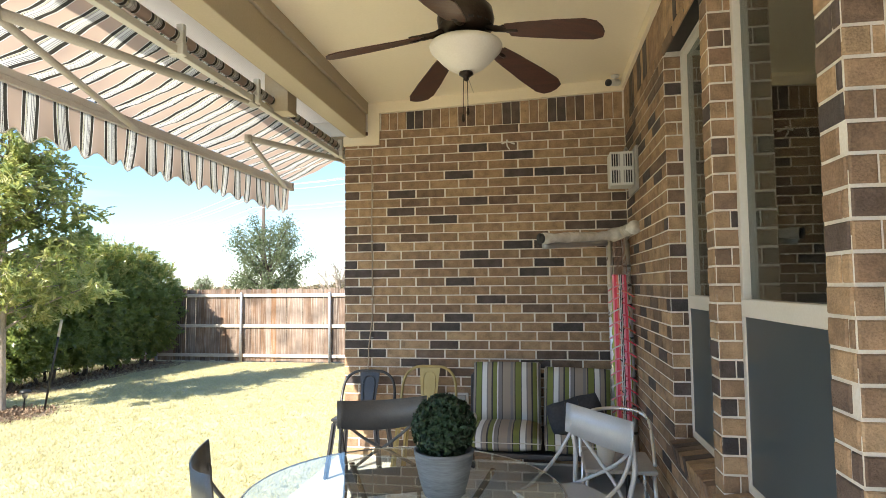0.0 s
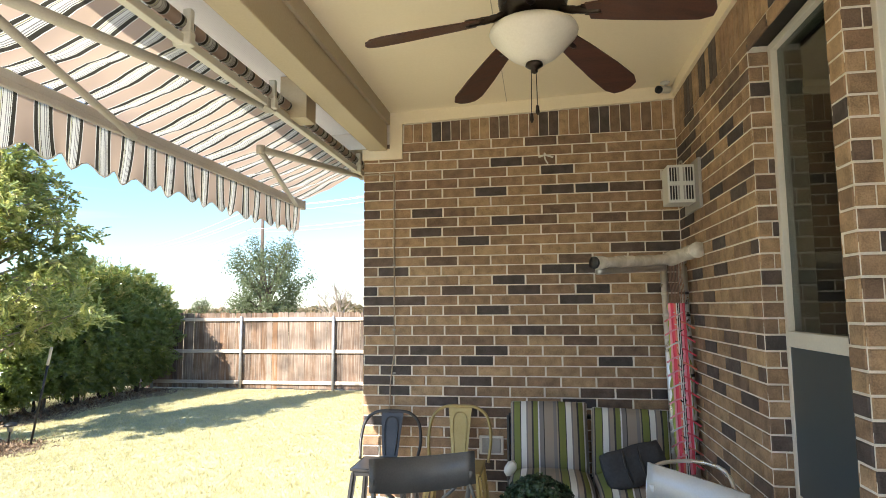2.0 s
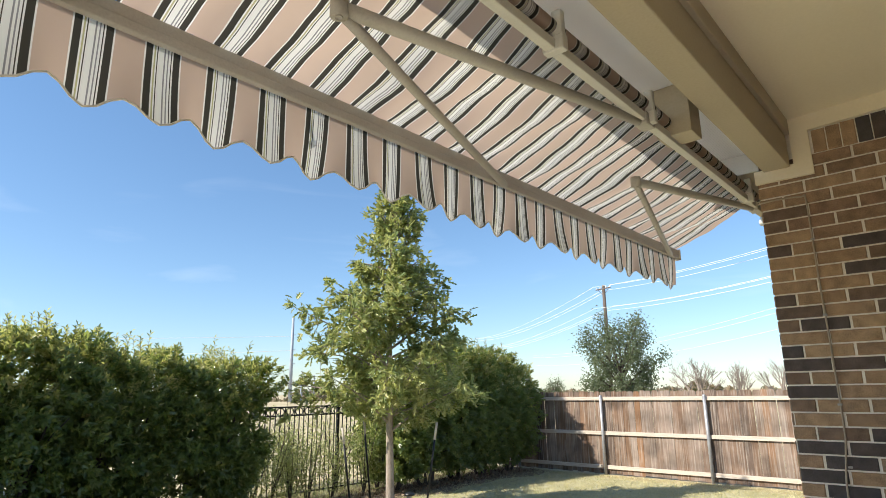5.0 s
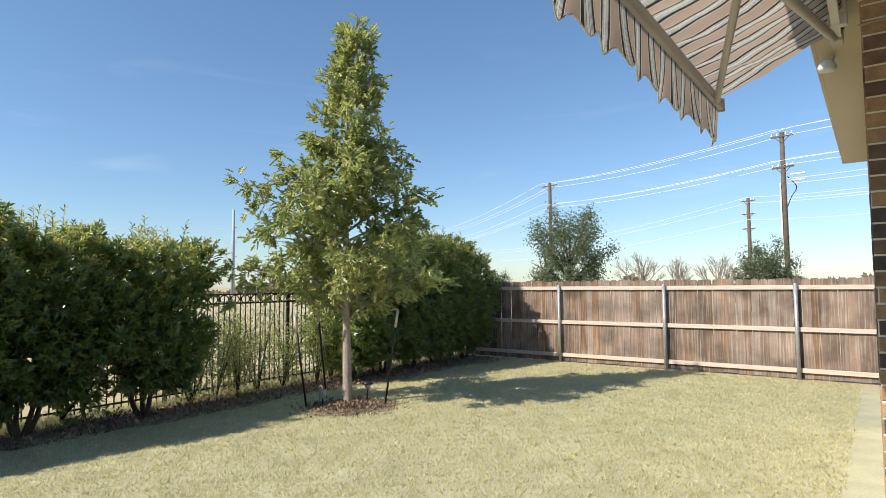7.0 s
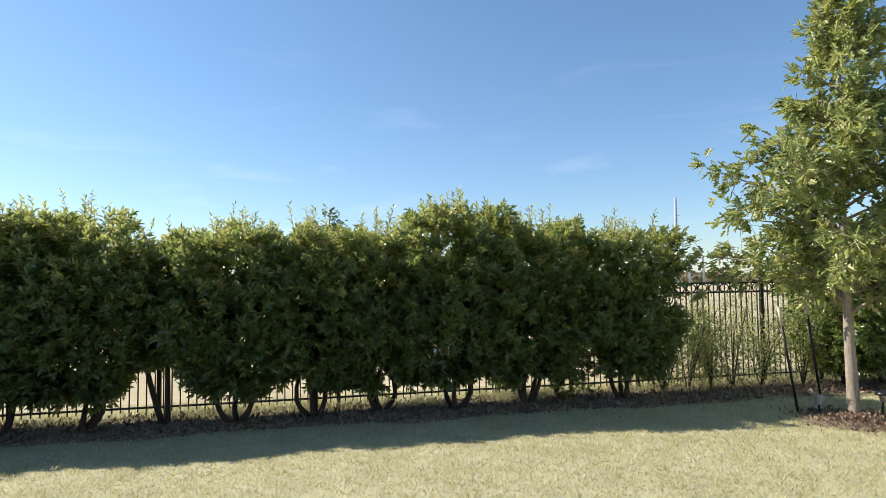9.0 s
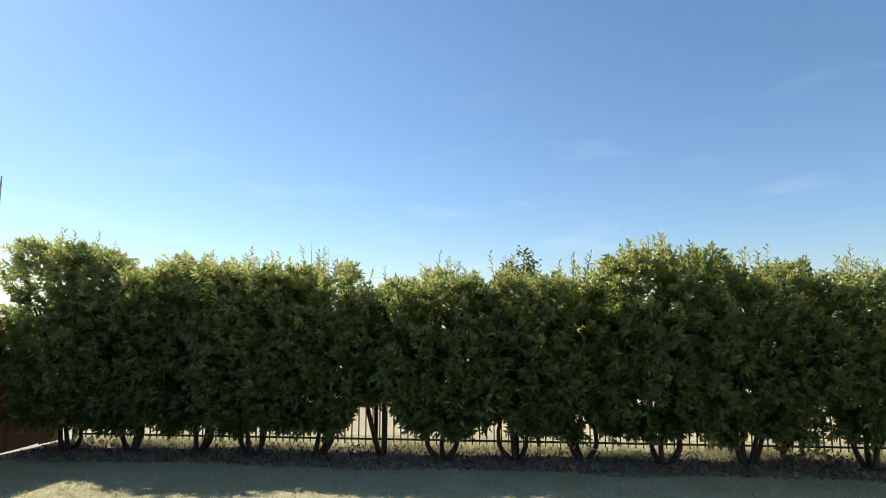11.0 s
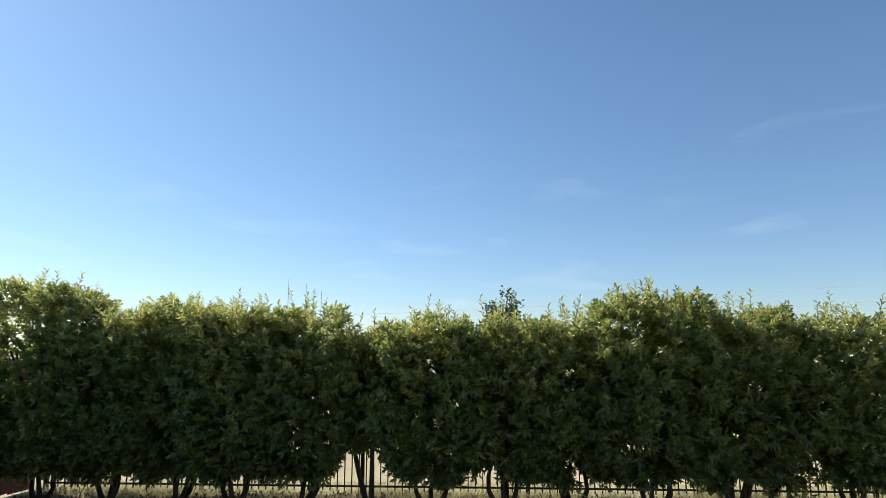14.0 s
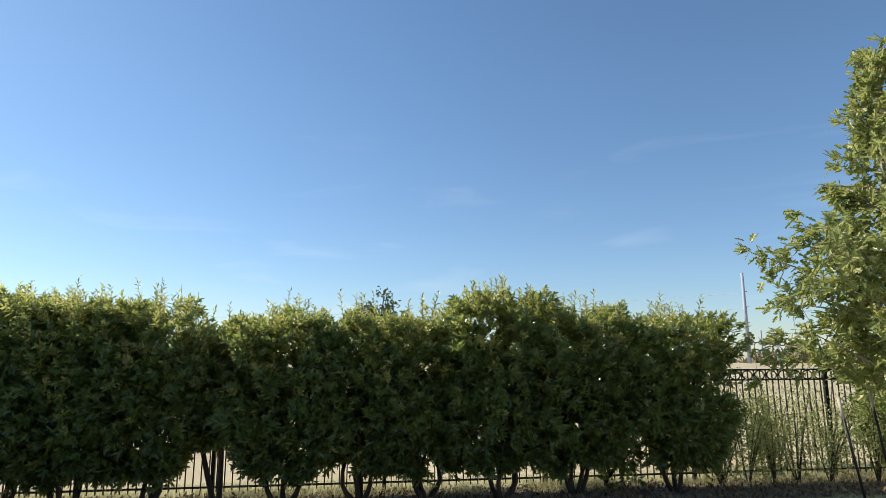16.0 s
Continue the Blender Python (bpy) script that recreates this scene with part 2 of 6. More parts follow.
M_BARK = mixed("grey_bark", (0.20, 0.16, 0.125), (0.42, 0.36, 0.30), 14, 0.9, 0.6, 90, stretch=(1, 1, 0.25))
M_BARKD = mixed("dark_bark", (0.045, 0.035, 0.028), (0.10, 0.08, 0.062), 14, 0.9, 0.6, 90, stretch=(1, 1, 0.25))
M_MULCH = mixed("leaf_mulch", (0.12, 0.088, 0.06), (0.32, 0.245, 0.17), 30, 0.95, 0.9, 120, depth=0.02)
M_HEDGE = leaf_material("hedge_leaf", [(0.0, (0.045, 0.078, 0.036)), (0.5, (0.088, 0.14, 0.052)), (0.85, (0.17, 0.22, 0.07)), (1.0, (0.34, 0.32, 0.10))], 0.18, 0.42, (0.42, 0.50, 0.13), 1.0)
# young leaf, made paler still to stand for sun on the hedge tops
M_SUNLIT_SHOOT = leaf_material("young_sunlit_hedge_leaf", [(0.0, (0.12, 0.17, 0.06)), (0.4, (0.24, 0.28, 0.09)), (0.75, (0.40, 0.38, 0.14)), (1.0, (0.52, 0.40, 0.22))], 0.25, 0.5, (0.60, 0.60, 0.18), 0.7)
M_OAK = leaf_material("oak_leaf", [(0.0, (0.075, 0.12, 0.05)), (0.4, (0.20, 0.26, 0.09)), (0.75, (0.43, 0.43, 0.17)), (1.0, (0.62, 0.59, 0.33))], 0.35, 0.38, (0.55, 0.58, 0.18))
M_LIVEOAK = leaf_material("live_oak_leaf", [(0.0, (0.05, 0.07, 0.04)), (0.6, (0.11, 0.135, 0.08)), (1.0, (0.17, 0.19, 0.11))], 0.6, 0.15)
M_GRASS = leaf_material("grass_blade", [(0.0, (0.21, 0.225, 0.095)), (0.4, (0.44, 0.42, 0.215)), (0.7, (0.61, 0.57, 0.345)), (1.0, (0.74, 0.70, 0.48))], 0.65, 0.42, (0.76, 0.70, 0.40))


# ---- building blocks ----
def mesh_of(name, bm, material, smooth=False):
    me = bpy.data.meshes.new(name)
    bm.to_mesh(me)
    bm.free()
    me.materials.append(material)
    if smooth:
        me.shade_smooth()
    return me


def part(name, bm, material, parent=None, label="", smooth=False):
    ob = new(name, mesh_of(name, bm, material, smooth))
    if parent:
        ob.parent = parent
    return tagged(ob, label)


def thing(name, label, category, group="", kind="", at=(0, 0, 0)):
    ob = new(name)
    ob.location = at
    ob.empty_display_size = 0.1
    return tagged(ob, label, category, group, kind)


def add_box(bm, x0, x1, y0, y1, z0, z1, bevel=0.0, m=None):
    r = bmesh.ops.create_cube(bm, size=1)
    vs = r["verts"]
    bmesh.ops.transform(bm, verts=vs, matrix=Matrix.LocRotScale(((x0 + x1) / 2, (y0 + y1) / 2, (z0 + z1) / 2), None, (x1 - x0, y1 - y0, z1 - z0)))
    if bevel:
        es = list({e for v in vs for e in v.link_edges})
        r = bmesh.ops.bevel(bm, geom=es, offset=bevel, segments=2, affect="EDGES", profile=0.5)
        vs = list({v for f in r["faces"] for v in f.verts} | {v for v in vs if v.is_valid})
    if m:
        bmesh.ops.transform(bm, verts=vs, matrix=m)
    return bm


def box(x0, x1, y0, y1, z0, z1, bevel=0.0, m=None):
    return add_box(bmesh.new(), x0, x1, y0, y1, z0, z1, bevel, m)


def tube(points, radius, sides=10, bm=None, closed=False):
    """A round bar along points; radius: a number or one for each point."""
    bm = bm or bmesh.new()
    pts = [Vector(p) for p in points]
    rads = radius if isinstance(radius, (list, tuple)) else [radius] * len(pts)
    rings, up = [], None
    for i, p in enumerate(pts):
        a = pts[i - 1] if i or closed else p
        b = pts[(i + 1) % len(pts)] if i < len(pts) - 1 or closed else p
        d = (b - a).normalized()
        if up is None:
            up = d.orthogonal().normalized()
        up = (up - d * up.dot(d)).normalized()
        side = d.cross(up)
        rings.append([bm.verts.new(p + (up * math.cos(k * math.tau / sides) + side * math.sin(k * math.tau / sides)) * rads[i]) for k in range(sides)])
    n = len(rings)
    for i in range(n if closed else n - 1):
        a, b = rings[i], rings[(i + 1) % n]
        for k in range(sides):
            bm.faces.new((a[k], a[(k + 1) % sides], b[(k + 1) % sides], b[k]))
    if not closed:
        bm.faces.new(rings[0][::-1])
        bm.faces.new(rings[-1])
    bmesh.ops.recalc_face_normals(bm, faces=bm.faces)
    return bm


def lathe(profile, segments=32, bm=None, at=(0, 0, 0)):
    """Turn (radius, height) pairs about the z axis."""
    bm = bm or bmesh.new()
    rings = []
    for r, z in profile:
        if r < 1e-5:
            rings.append([bm.verts.new((at[0], at[1], at[2] + z))])
        else:
            rings.append([bm.verts.new((at[0] + r * math.cos(k * math.tau / segments), at[1] + r * math.sin(k * math.tau / segments), at[2] + z)) for k in range(segments)])
    for a, b in zip(rings, rings[1:]):
        for k in range(segments):
            q = [a[k % len(a)], a[(k + 1) % len(a)], b[(k + 1) % len(b)], b[k % len(b)]]
            q = list(dict.fromkeys(q))
            if len(q) > 2:
                bm.faces.new(q)
    bmesh.ops.recalc_face_normals(bm, faces=bm.faces)
    return bm


def spline(points, steps=6):
    """Catmull-Rom through points."""
    p = [Vector(q) for q in points]
    p = [p[0] * 2 - p[1], *p, p[-1] * 2 - p[-2]]
    out = []
    for i in range(1, len(p) - 2):
        for k in range(steps):
            t = k / steps
            out.append(0.5 * ((2 * p[i]) + (p[i + 1] - p[i - 1]) * t + (2 * p[i - 1] - 5 * p[i] + 4 * p[i + 1] - p[i + 2]) * t * t + (3 * p[i] - p[i - 1] - 3 * p[i + 1] + p[i + 2]) * t ** 3))
    return out + [p[-2]]


def raw_mesh(name, verts, faces, material, parent=None, label="", kind=""):
    """A mesh of many alike faces from arrays: verts (n, 3), faces (m, k)."""
    me = bpy.data.meshes.new(name)
    k = faces.shape[1]
    me.vertices.add(len(verts))
    me.vertices.foreach_set("co", verts.astype(np.float32).ravel())
    me.loops.add(faces.size)
    me.loops.foreach_set("vertex_index", faces.astype(np.int32).ravel())
    me.polygons.add(len(faces))
    me.polygons.foreach_set("loop_start", np.arange(0, faces.size, k, dtype=np.int32))
    me.update(calc_edges=True)
    me.validate()
    me.materials.append(material)
    ob = new(name, me)
    if parent:
        ob.parent = parent
    return tagged(ob, label, kind=kind)


def leaf_arrays(rng, at, out, length, width, droop=0.3, spread=0.9):
    """Folded pointed leaves at the places at, growing roughly along out: four corners and two triangles each."""
    n = len(at)
    d = out + rng.normal(0, spread, (n, 3))
    d[:, 2] -= droop
    d /= np.linalg.norm(d, axis=1)[:, None] + 1e-9
    s = np.cross(d, rng.normal(0, 1, (n, 3)))
    s /= np.linalg.norm(s, axis=1)[:, None] + 1e-9
    nn = np.cross(d, s)
    ln = (length * rng.uniform(0.65, 1.25, n))[:, None]
    wd = (width * rng.uniform(0.7, 1.2, n))[:, None]
    mid = at + d * ln * 0.5 + nn * wd * 0.25
    v = np.stack([at, mid + s * wd * 0.5, at + d * ln, mid - s * wd * 0.5], axis=1).reshape(-1, 3)
    b = np.arange(n)[:, None] * 4
    f = np.concatenate([b + [0, 1, 2], b + [0, 2, 3]], axis=0)
    return v, f


def sprig_leaves(rng, base, d, span, per, length, width, open_=0.9):
    """Leaves set spirally along straight twigs: each twig starts at base, runs span metres along d, and its leaves show their upper face to its tip."""
    n = len(base)
    side = np.cross(d, rng.normal(0, 1, (n, 3)))
    side /= np.linalg.norm(side, axis=1)[:, None] + 1e-9
    other = np.cross(d, side)
    k = np.arange(per)
    turn = k * 2.4 + rng.uniform(0, 6.3, (n, 1))
    t = (k + 0.6) / per
    at = base[:, None] + d[:, None] * (span[:, None] * t)[..., None]
    ring = side[:, None] * np.cos(turn)[..., None] + other[:, None] * np.sin(turn)[..., None]
    spread = (open_ * (1.25 - 0.75 * t))[None, :, None] * rng.uniform(0.7, 1.3, (n, per, 1))
    grow = ring * spread + d[:, None]
    grow[..., 2] -= 0.12
    grow += rng.normal(0, 0.16, grow.shape)
    grow /= np.linalg.norm(grow, axis=2)[..., None]
    face = d[:, None] + rng.normal(0, 0.22, grow.shape)
    s = np.cross(grow, face)
    s /= np.linalg.norm(s, axis=2)[..., None] + 1e-9
    up = np.cross(s, grow)
    size = rng.uniform(0.65, 1.15, (n, per, 1)) * (1.1 - 0.4 * t)[None, :, None]
    ln, wd = length * size, width * size
    mid = at + grow * ln * 0.48 + up * wd * 0.05
    tip = at + grow * ln - up * ln * 0.14
    edge = up * wd * 0.16
    v = np.stack([at, mid + s * wd * 0.5 + edge, tip, mid - s * wd * 0.5 + edge], axis=2).reshape(-1, 3)
    b = np.arange(n * per)[:, None] * 4
    return v, np.concatenate([b + [0, 1, 2], b + [0, 2, 3]], axis=0)


def lawn_z(x, y):
    """The lawn falls from the slab to the fences."""
    k = np.clip((y - 2) / 12.6, 0, 1.25)
    return (-0.12 + 0.0434 * (x + 1.3)) * (1 - k) - 0.49 * k


# ---- ground ----
def ground():
    bm = bmesh.new()
    # a fine sheet in the yard that goes on to the horizon
    xs = [-2500, -400, -120, -60, -30, -20, -14, -12, -11, -10, -9, -8, -7, -6, -5, -4, -3, -2, -1.3, 3, 8, 30, 120, 400, 2500]
    ys = [-2500, -400, -120, -60, -30, -15, -8, -6, -4, -2, 0, 2, 4, 6, 8, 10, 12, 14, 16, 20, 30, 60, 120, 400, 2500]
    grid = []
    for x in xs:
        col = []
        for y in ys:
            cx, cy = min(max(x, -14), 3), min(max(y, -8), 18)
            z = lawn_z(cx, cy)
            if x < -14 or y > 18 or y < -8:
                z -= 0.1
            col.append(bm.verts.new((x, y, z)))
        grid.append(col)
    for i in range(len(xs) - 1):
        for j in range(len(ys) - 1):
            bm.faces.new((grid[i][j], grid[i + 1][j], grid[i + 1][j + 1], grid[i][j + 1]))
    g = part("ground", bm, M_GRASSGROUND)
    tagged(g, "dry straw-coloured lawn turf sloping to the fences", "ground", kind="structure")
    g.data.materials.append(M_FIELD)
    for p in g.data.polygons:
        if p.center.x < -10.6 or p.center.y > 14.8 or p.center.y < -6:
            p.material_index = 1
    return g


ground()


def grass(rng, n):
    x = rng.uniform(-11.5, -1.4, n)
    y = rng.uniform(-5.5, 14.5, n)
    keep = rng.uniform(0, 1, n) < 1.15 - np.hypot(x + 1.4, y - 1.5) / 18
    x, y = x[keep], y[keep]
    n = len(x)
    at = np.stack([x, y, lawn_z(x, y) - 0.003], axis=1)
    a = rng.uniform(0, math.tau, n)
    clump = 0.7 * np.sin(x * 19 + 2 * np.sin(y * 13)) + 0.7 * np.sin(y * 23 + 2 * np.sin(x * 17)) + rng.normal(0, 0.5, n)
    lean = rng.normal(0, 0.022, (n, 2))
    h = rng.uniform(0.012, 0.034, n) * np.clip(1 + 0.28 * clump, 0.4, 1.9)
    w = rng.uniform(0.0022, 0.005, n) * (1 + np.hypot(x + 1.4, y - 1.5) / 11)
    s = np.stack([np.cos(a) * w, np.sin(a) * w, np.zeros(n)], axis=1)
    tip = at + np.concatenate([lean, h[:, None]], axis=1)
    v = np.stack([at - s, at + s, tip], axis=1).reshape(-1, 3)
    ob = raw_mesh("grass", v, np.arange(3 * n).reshape(-1, 3), M_GRASS, kind="stuff")
    tagged(ob, "short dry pale-green and straw grass blades", "grass")


grass(np.random.default_rng(3), 620000)


# ---- the covered patio ----
FAR_Y, HOUSE_X, PIER_X = 5.0, 1.25, -1.15
COURSE, BRICK_L, JOINT, Z_BASE = 0.0762, 0.254, 0.0095, 0.0156
brick_meshes = {}


def brick_mesh(length, height, depth, material):
    key = (round(length, 3), round(height, 3), depth, material.name)
    if key not in brick_meshes:
        bm = bmesh.new()
        c = 0.004
        lo = [bm.verts.new((sx * length / 2, 0, sz * height / 2)) for sx, sz in ((-1, -1), (1, -1), (1, 1), (-1, 1))]
        mi = [bm.verts.new((v.co.x, -depth + c, v.co.z)) for v in lo]
        hi = [bm.verts.new((v.co.x - math.copysign(c, v.co.x), -depth, v.co.z - math.copysign(c, v.co.z))) for v in lo]
        for a, b in ((lo, mi), (mi, hi)):
            for k in range(4):
                bm.faces.new((a[k], a[(k + 1) % 4], b[(k + 1) % 4], b[k]))
        bm.faces.new(hi)
        brick_meshes[key] = mesh_of("brick", bm, material)
    return brick_meshes[key]


def cut_spans(a, b, holes):
    spans = [(a, b)]
    for h0, h1 in holes:
        out = []
        for p, q in spans:
            if h1 <= p or h0 >= q:
                out.append((p, q))
            else:
                if h0 > p:
                    out.append((p, h0))
                if h1 < q:
                    out.append((h1, q))
        spans = out
    return [s for s in spans if s[1] - s[0] > 0.03]


def lay_bricks(rng, u0, u1, z1, holes, shift=0.0, z0=0.0):
    """Running bond: (u centre, z centre, length, height) for each brick."""
    out = []
    k = max(0, math.ceil((z0 - Z_BASE) / COURSE - 0.5))
    while Z_BASE + (k + 1) * COURSE <= z1 + 0.002:
        zc = Z_BASE + (k + 0.5) * COURSE
        inside = [(a, b) for a, b, c, d in holes if c < zc < d]
        u = u0 - BRICK_L + shift + (BRICK_L / 2 if k % 2 else 0) + rng.uniform(-0.012, 0.012)
        while u < u1:
            a, b = max(u, u0), min(u + BRICK_L, u1)
            if b - a > 0.03:
                for p, q in cut_spans(a, b, inside):
                    out.append(((p + q) / 2, zc, q - p - JOINT, COURSE - JOINT))
            u += BRICK_L
        k += 1
    return out


def set_bricks(owner, bricks, place, singles, depth=0.012):
    """place(u, z) gives the pose of a brick's back face (outward is its -y). singles(u, z): whether it is a piece of its own."""
    vs, fs = [], []
    rng = random.Random(5)
    for u, z, le, he in bricks:
        m = place(u, z) @ pose(0, rng.uniform(-0.0012, 0.0012), 0, rng.uniform(-0.3, 0.3), rng.uniform(-0.25, 0.25), 0)
        if singles(u, z):
            b = new("brick", brick_mesh(round(le, 2), he, depth, M_BRICK))
            b.matrix_world = m
            b.parent = owner
        else:
            me = brick_mesh(round(le, 2), he, depth, M_BRICK_J)
            base = len(vs)
            vs += [m @ v.co for v in me.vertices]
            fs += [[base + i for i in p.vertices] for p in me.polygons]
    if vs:
        me = bpy.data.meshes.new("brickwork")
        me.from_pydata(vs, [], fs)
        me.materials.append(M_BRICK_J)
        ob = new("brickwork", me)
        ob.parent = owner
        tagged(ob, kind="stuff")


def boxes_mesh(name, boxes, material, parent=None, bevel=0.0):
    bm = bmesh.new()
    for b in boxes:
        add_box(bm, *b, bevel)
    return part(name, bm, material, parent)


def ceil_z(x):
    return 3.08 + (x + 0.93) * 0.038


# window openings in the house wall: near jamb, far jamb
WIN_Z0, WIN_Z1 = 0.64, 2.79
OPENINGS = [(2.71, 3.48), (1.65, 2.60), (0.72, 1.52)]


def patio_shell():
    rng = random.Random(11)
    # slab runs on unseen past the roof's south end, added to bounce sunlight in
    floor = part("floor", box(-1.22, 1.6, -7.0, 5.3, -0.35, 0.0, 0.01), M_CONCRETE)
    tagged(floor, "grey broom-finished concrete patio slab, run on unseen to bounce sun", "floor", kind="structure")
    # far wall, with the side of the house running on behind it
    wall = boxes_mesh("wall_north", [(PIER_X + 0.006, 1.6, FAR_Y + 0.006, 5.3, 0, 3.3), (PIER_X + 0.006, 1.6, 5.3, 10.2, -0.5, 3.3)], M_MORTAR)
    tagged(wall, "brown and charcoal brick wall with pale mortar joints", "wall", kind="structure")
    courses = lay_bricks(rng, PIER_X, HOUSE_X, Z_BASE + 37 * COURSE, [])
    set_bricks(wall, courses, lambda u, z: pose(u, FAR_Y + 0.012, z), lambda u, z: z > 0.8)
    soldiers = []
    u = PIER_X + 0.33
    while u < HOUSE_X - 0.03:
        h = ceil_z(u) - 0.1 - 2.835
        soldiers.append((u + COURSE / 2, 2.835 + h / 2, COURSE - JOINT, h - 0.004))
        u += COURSE
    set_bricks(wall, soldiers, lambda u, z: pose(u, FAR_Y + 0.012, z), lambda u, z: True)
    # outer face of the pier
    side = lay_bricks(rng, 5.0, 6.6, Z_BASE + 36 * COURSE, [], 0.11)
    set_bricks(wall, side, lambda u, z: pose(PIER_X + 0.012, u, z, 0, 0, -90), lambda u, z: False)
    # house wall with its window openings
    w = []
    x0, x1 = HOUSE_X + 0.006, 1.5
    ys = [-3.2] + [v for o in reversed(OPENINGS) for v in o] + [FAR_Y + 0.006]
    for a, b in zip(ys[0::2], ys[1::2]):
        w.append((x0, x1, a, b, 0, 3.4))
    for a, b in OPENINGS:
        w.append((x0, x1, a, b, 0, WIN_Z0 - 0.07))
        w.append((x0, x1, a, b, WIN_Z1, 3.4))
    house = boxes_mesh("wall_east", w, M_MORTAR)
    tagged(house, "brown and charcoal brick house wall with windows", "wall", kind="structure")
    holes = [(a, b, WIN_Z0 - 0.08, WIN_Z1) for a, b in OPENINGS]
    face = lay_bricks(rng, -3.2, FAR_Y, Z_BASE + 37 * COURSE, holes, 0.06)
    set_bricks(house, face, lambda u, z: pose(HOUSE_X + 0.012, u, z, 0, 0, -90), lambda u, z: u > 3.4 or (u > 1.5 and 0.6 < z < WIN_Z1))
    soldiers, u = [], 0.6
    while u < FAR_Y - 0.03:
        h = ceil_z(HOUSE_X) - 0.09 - 2.835
        soldiers.append((u + COURSE / 2, 2.835 + h / 2, COURSE - JOINT, h))
        u += COURSE
    set_bricks(house, soldiers, lambda u, z: pose(HOUSE_X + 0.012, u, z, 0, 0, -90), lambda u, z: u > 3.0)
    # jambs: header bricks that turn into each opening
    for k, (a, b) in enumerate(OPENINGS):
        jamb = []
        c = 0
        while Z_BASE + (c + 1) * COURSE < WIN_Z1 + 0.01:
            z = Z_BASE + (c + 0.5) * COURSE
            if z > WIN_Z0 - 0.06:
                if c % 2:
                    jamb.append((HOUSE_X + 0.053, z, 0.094, COURSE - JOINT))
                else:
                    jamb.append((HOUSE_X + 0.036, z, 0.06, COURSE - JOINT))
                    jamb.append((HOUSE_X + 0.087, z, 0.026, COURSE - JOINT))
            c += 1
        set_bricks(house, jamb, lambda u, z, b=b: pose(u, b + 0.006, z), lambda u, z, k=k: k < 3)
        set_bricks(house, jamb, lambda u, z, a=a: pose(u, a - 0.006, z, 0, 0, 180), lambda u, z: False)
    # ceiling, a sheet that falls gently to the beam
    bm = bmesh.new()
    c = [(-1.02, -1.6), (HOUSE_X + 0.1, -1.6), (HOUSE_X + 0.1, FAR_Y + 0.1), (-1.02, FAR_Y + 0.1)]
    lo = [bm.verts.new((x, y, ceil_z(x))) for x, y in c]
    hi = [bm.verts.new((x, y, ceil_z(x) + 0.06)) for x, y in c]
    bm.faces.new(lo[::-1])
    bm.faces.new(hi)
    for k in range(4):
        bm.faces.new((lo[k], lo[(k + 1) % 4], hi[(k + 1) % 4], hi[k]))
    bmesh.ops.recalc_face_normals(bm, faces=bm.faces)
    # thin joint strip between two boards
    ceiling = part("ceiling", bm, M_CEIL)
    tagged(ceiling, "cream painted patio ceiling board with a thin seam", "ceiling", kind="structure")
    bm = bmesh.new()
    add_box(bm, 0.004, 0.009, -1.55, FAR_Y - 0.03, ceil_z(0) - 0.0015, ceil_z(0) + 0.002)
    seam = part("trim", bm, M_BEAM)
    tagged(seam, "thin seam strip in the cream ceiling", "trim", kind="structure")
    # trim under the ceiling on both walls
    bm = bmesh.new()
    v = [(-0.93, ceil_z(-0.93)), (HOUSE_X, ceil_z(HOUSE_X)), (HOUSE_X, ceil_z(HOUSE_X) - 0.098), (-0.83, ceil_z(-0.83) - 0.098), (-0.83, 2.705), (PIER_X - 0.005, 2.705), (PIER_X - 0.005, 2.79), (-0.93, 2.79)]
    f = bm.faces.new([bm.verts.new((x, FAR_Y - 0.022, z)) for x, z in v])
    r = bmesh.ops.extrude_face_region(bm, geom=[f])
    bmesh.ops.translate(bm, verts=[e for e in r["geom"] if isinstance(e, bmesh.types.BMVert)], vec=(0, 0.024, 0))
    bmesh.ops.recalc_face_normals(bm, faces=bm.faces)
    t = part("trim", bm, M_CEIL)
    tagged(t, "cream painted frieze board under the ceiling", "trim", kind="structure")
    t = part("trim", box(HOUSE_X - 0.02, HOUSE_X + 0.005, -1.6, FAR_Y - 0.024, ceil_z(HOUSE_X) - 0.085, ceil_z(HOUSE_X) - 0.002, 0.003), M_CEIL)
    tagged(t, "cream painted frieze board under the ceiling", "trim", kind="structure")
    # beam along the open side
    bm = box(-1.10, -0.95, -1.6, FAR_Y - 0.02, 2.775, 3.12, 0.006)
    add_box(bm, -0.955, -0.925, -1.6, FAR_Y - 0.025, 2.98, ceil_z(-0.93) + 0.02, 0.006)
    beam = part("beam", bm, M_BEAM)
    tagged(beam, "tan painted beam along the open side of the patio", "beam", kind="structure")
    # eave: vented soffit and fascia
    e = part("soffit", box(-1.56, -1.10, -1.6, 5.0, 2.93, 2.945), M_PERF)
    tagged(e, "white perforated vinyl eave soffit", "soffit", kind="structure")
    e = part("soffit", box(-1.385, PIER_X + 0.05, 5.0, 10.3, 2.80, 2.83), M_BEAM)
    tagged(e, "tan painted eave soffit of the house", "soffit", kind="structure")
    e = part("soffit", box(-1.56, -1.13, 4.985, 5.0, 2.80, 2.93), M_SOFFIT)
    tagged(e, "white vinyl closing board at the eave's end", "soffit", kind="structure")
    e = part("fascia", box(-1.585, -1.56, -1.6, 5.2, 2.93, 3.08, 0.004), M_BEAM)
    tagged(e, "tan painted fascia board over the awning", "fascia", kind="structure")
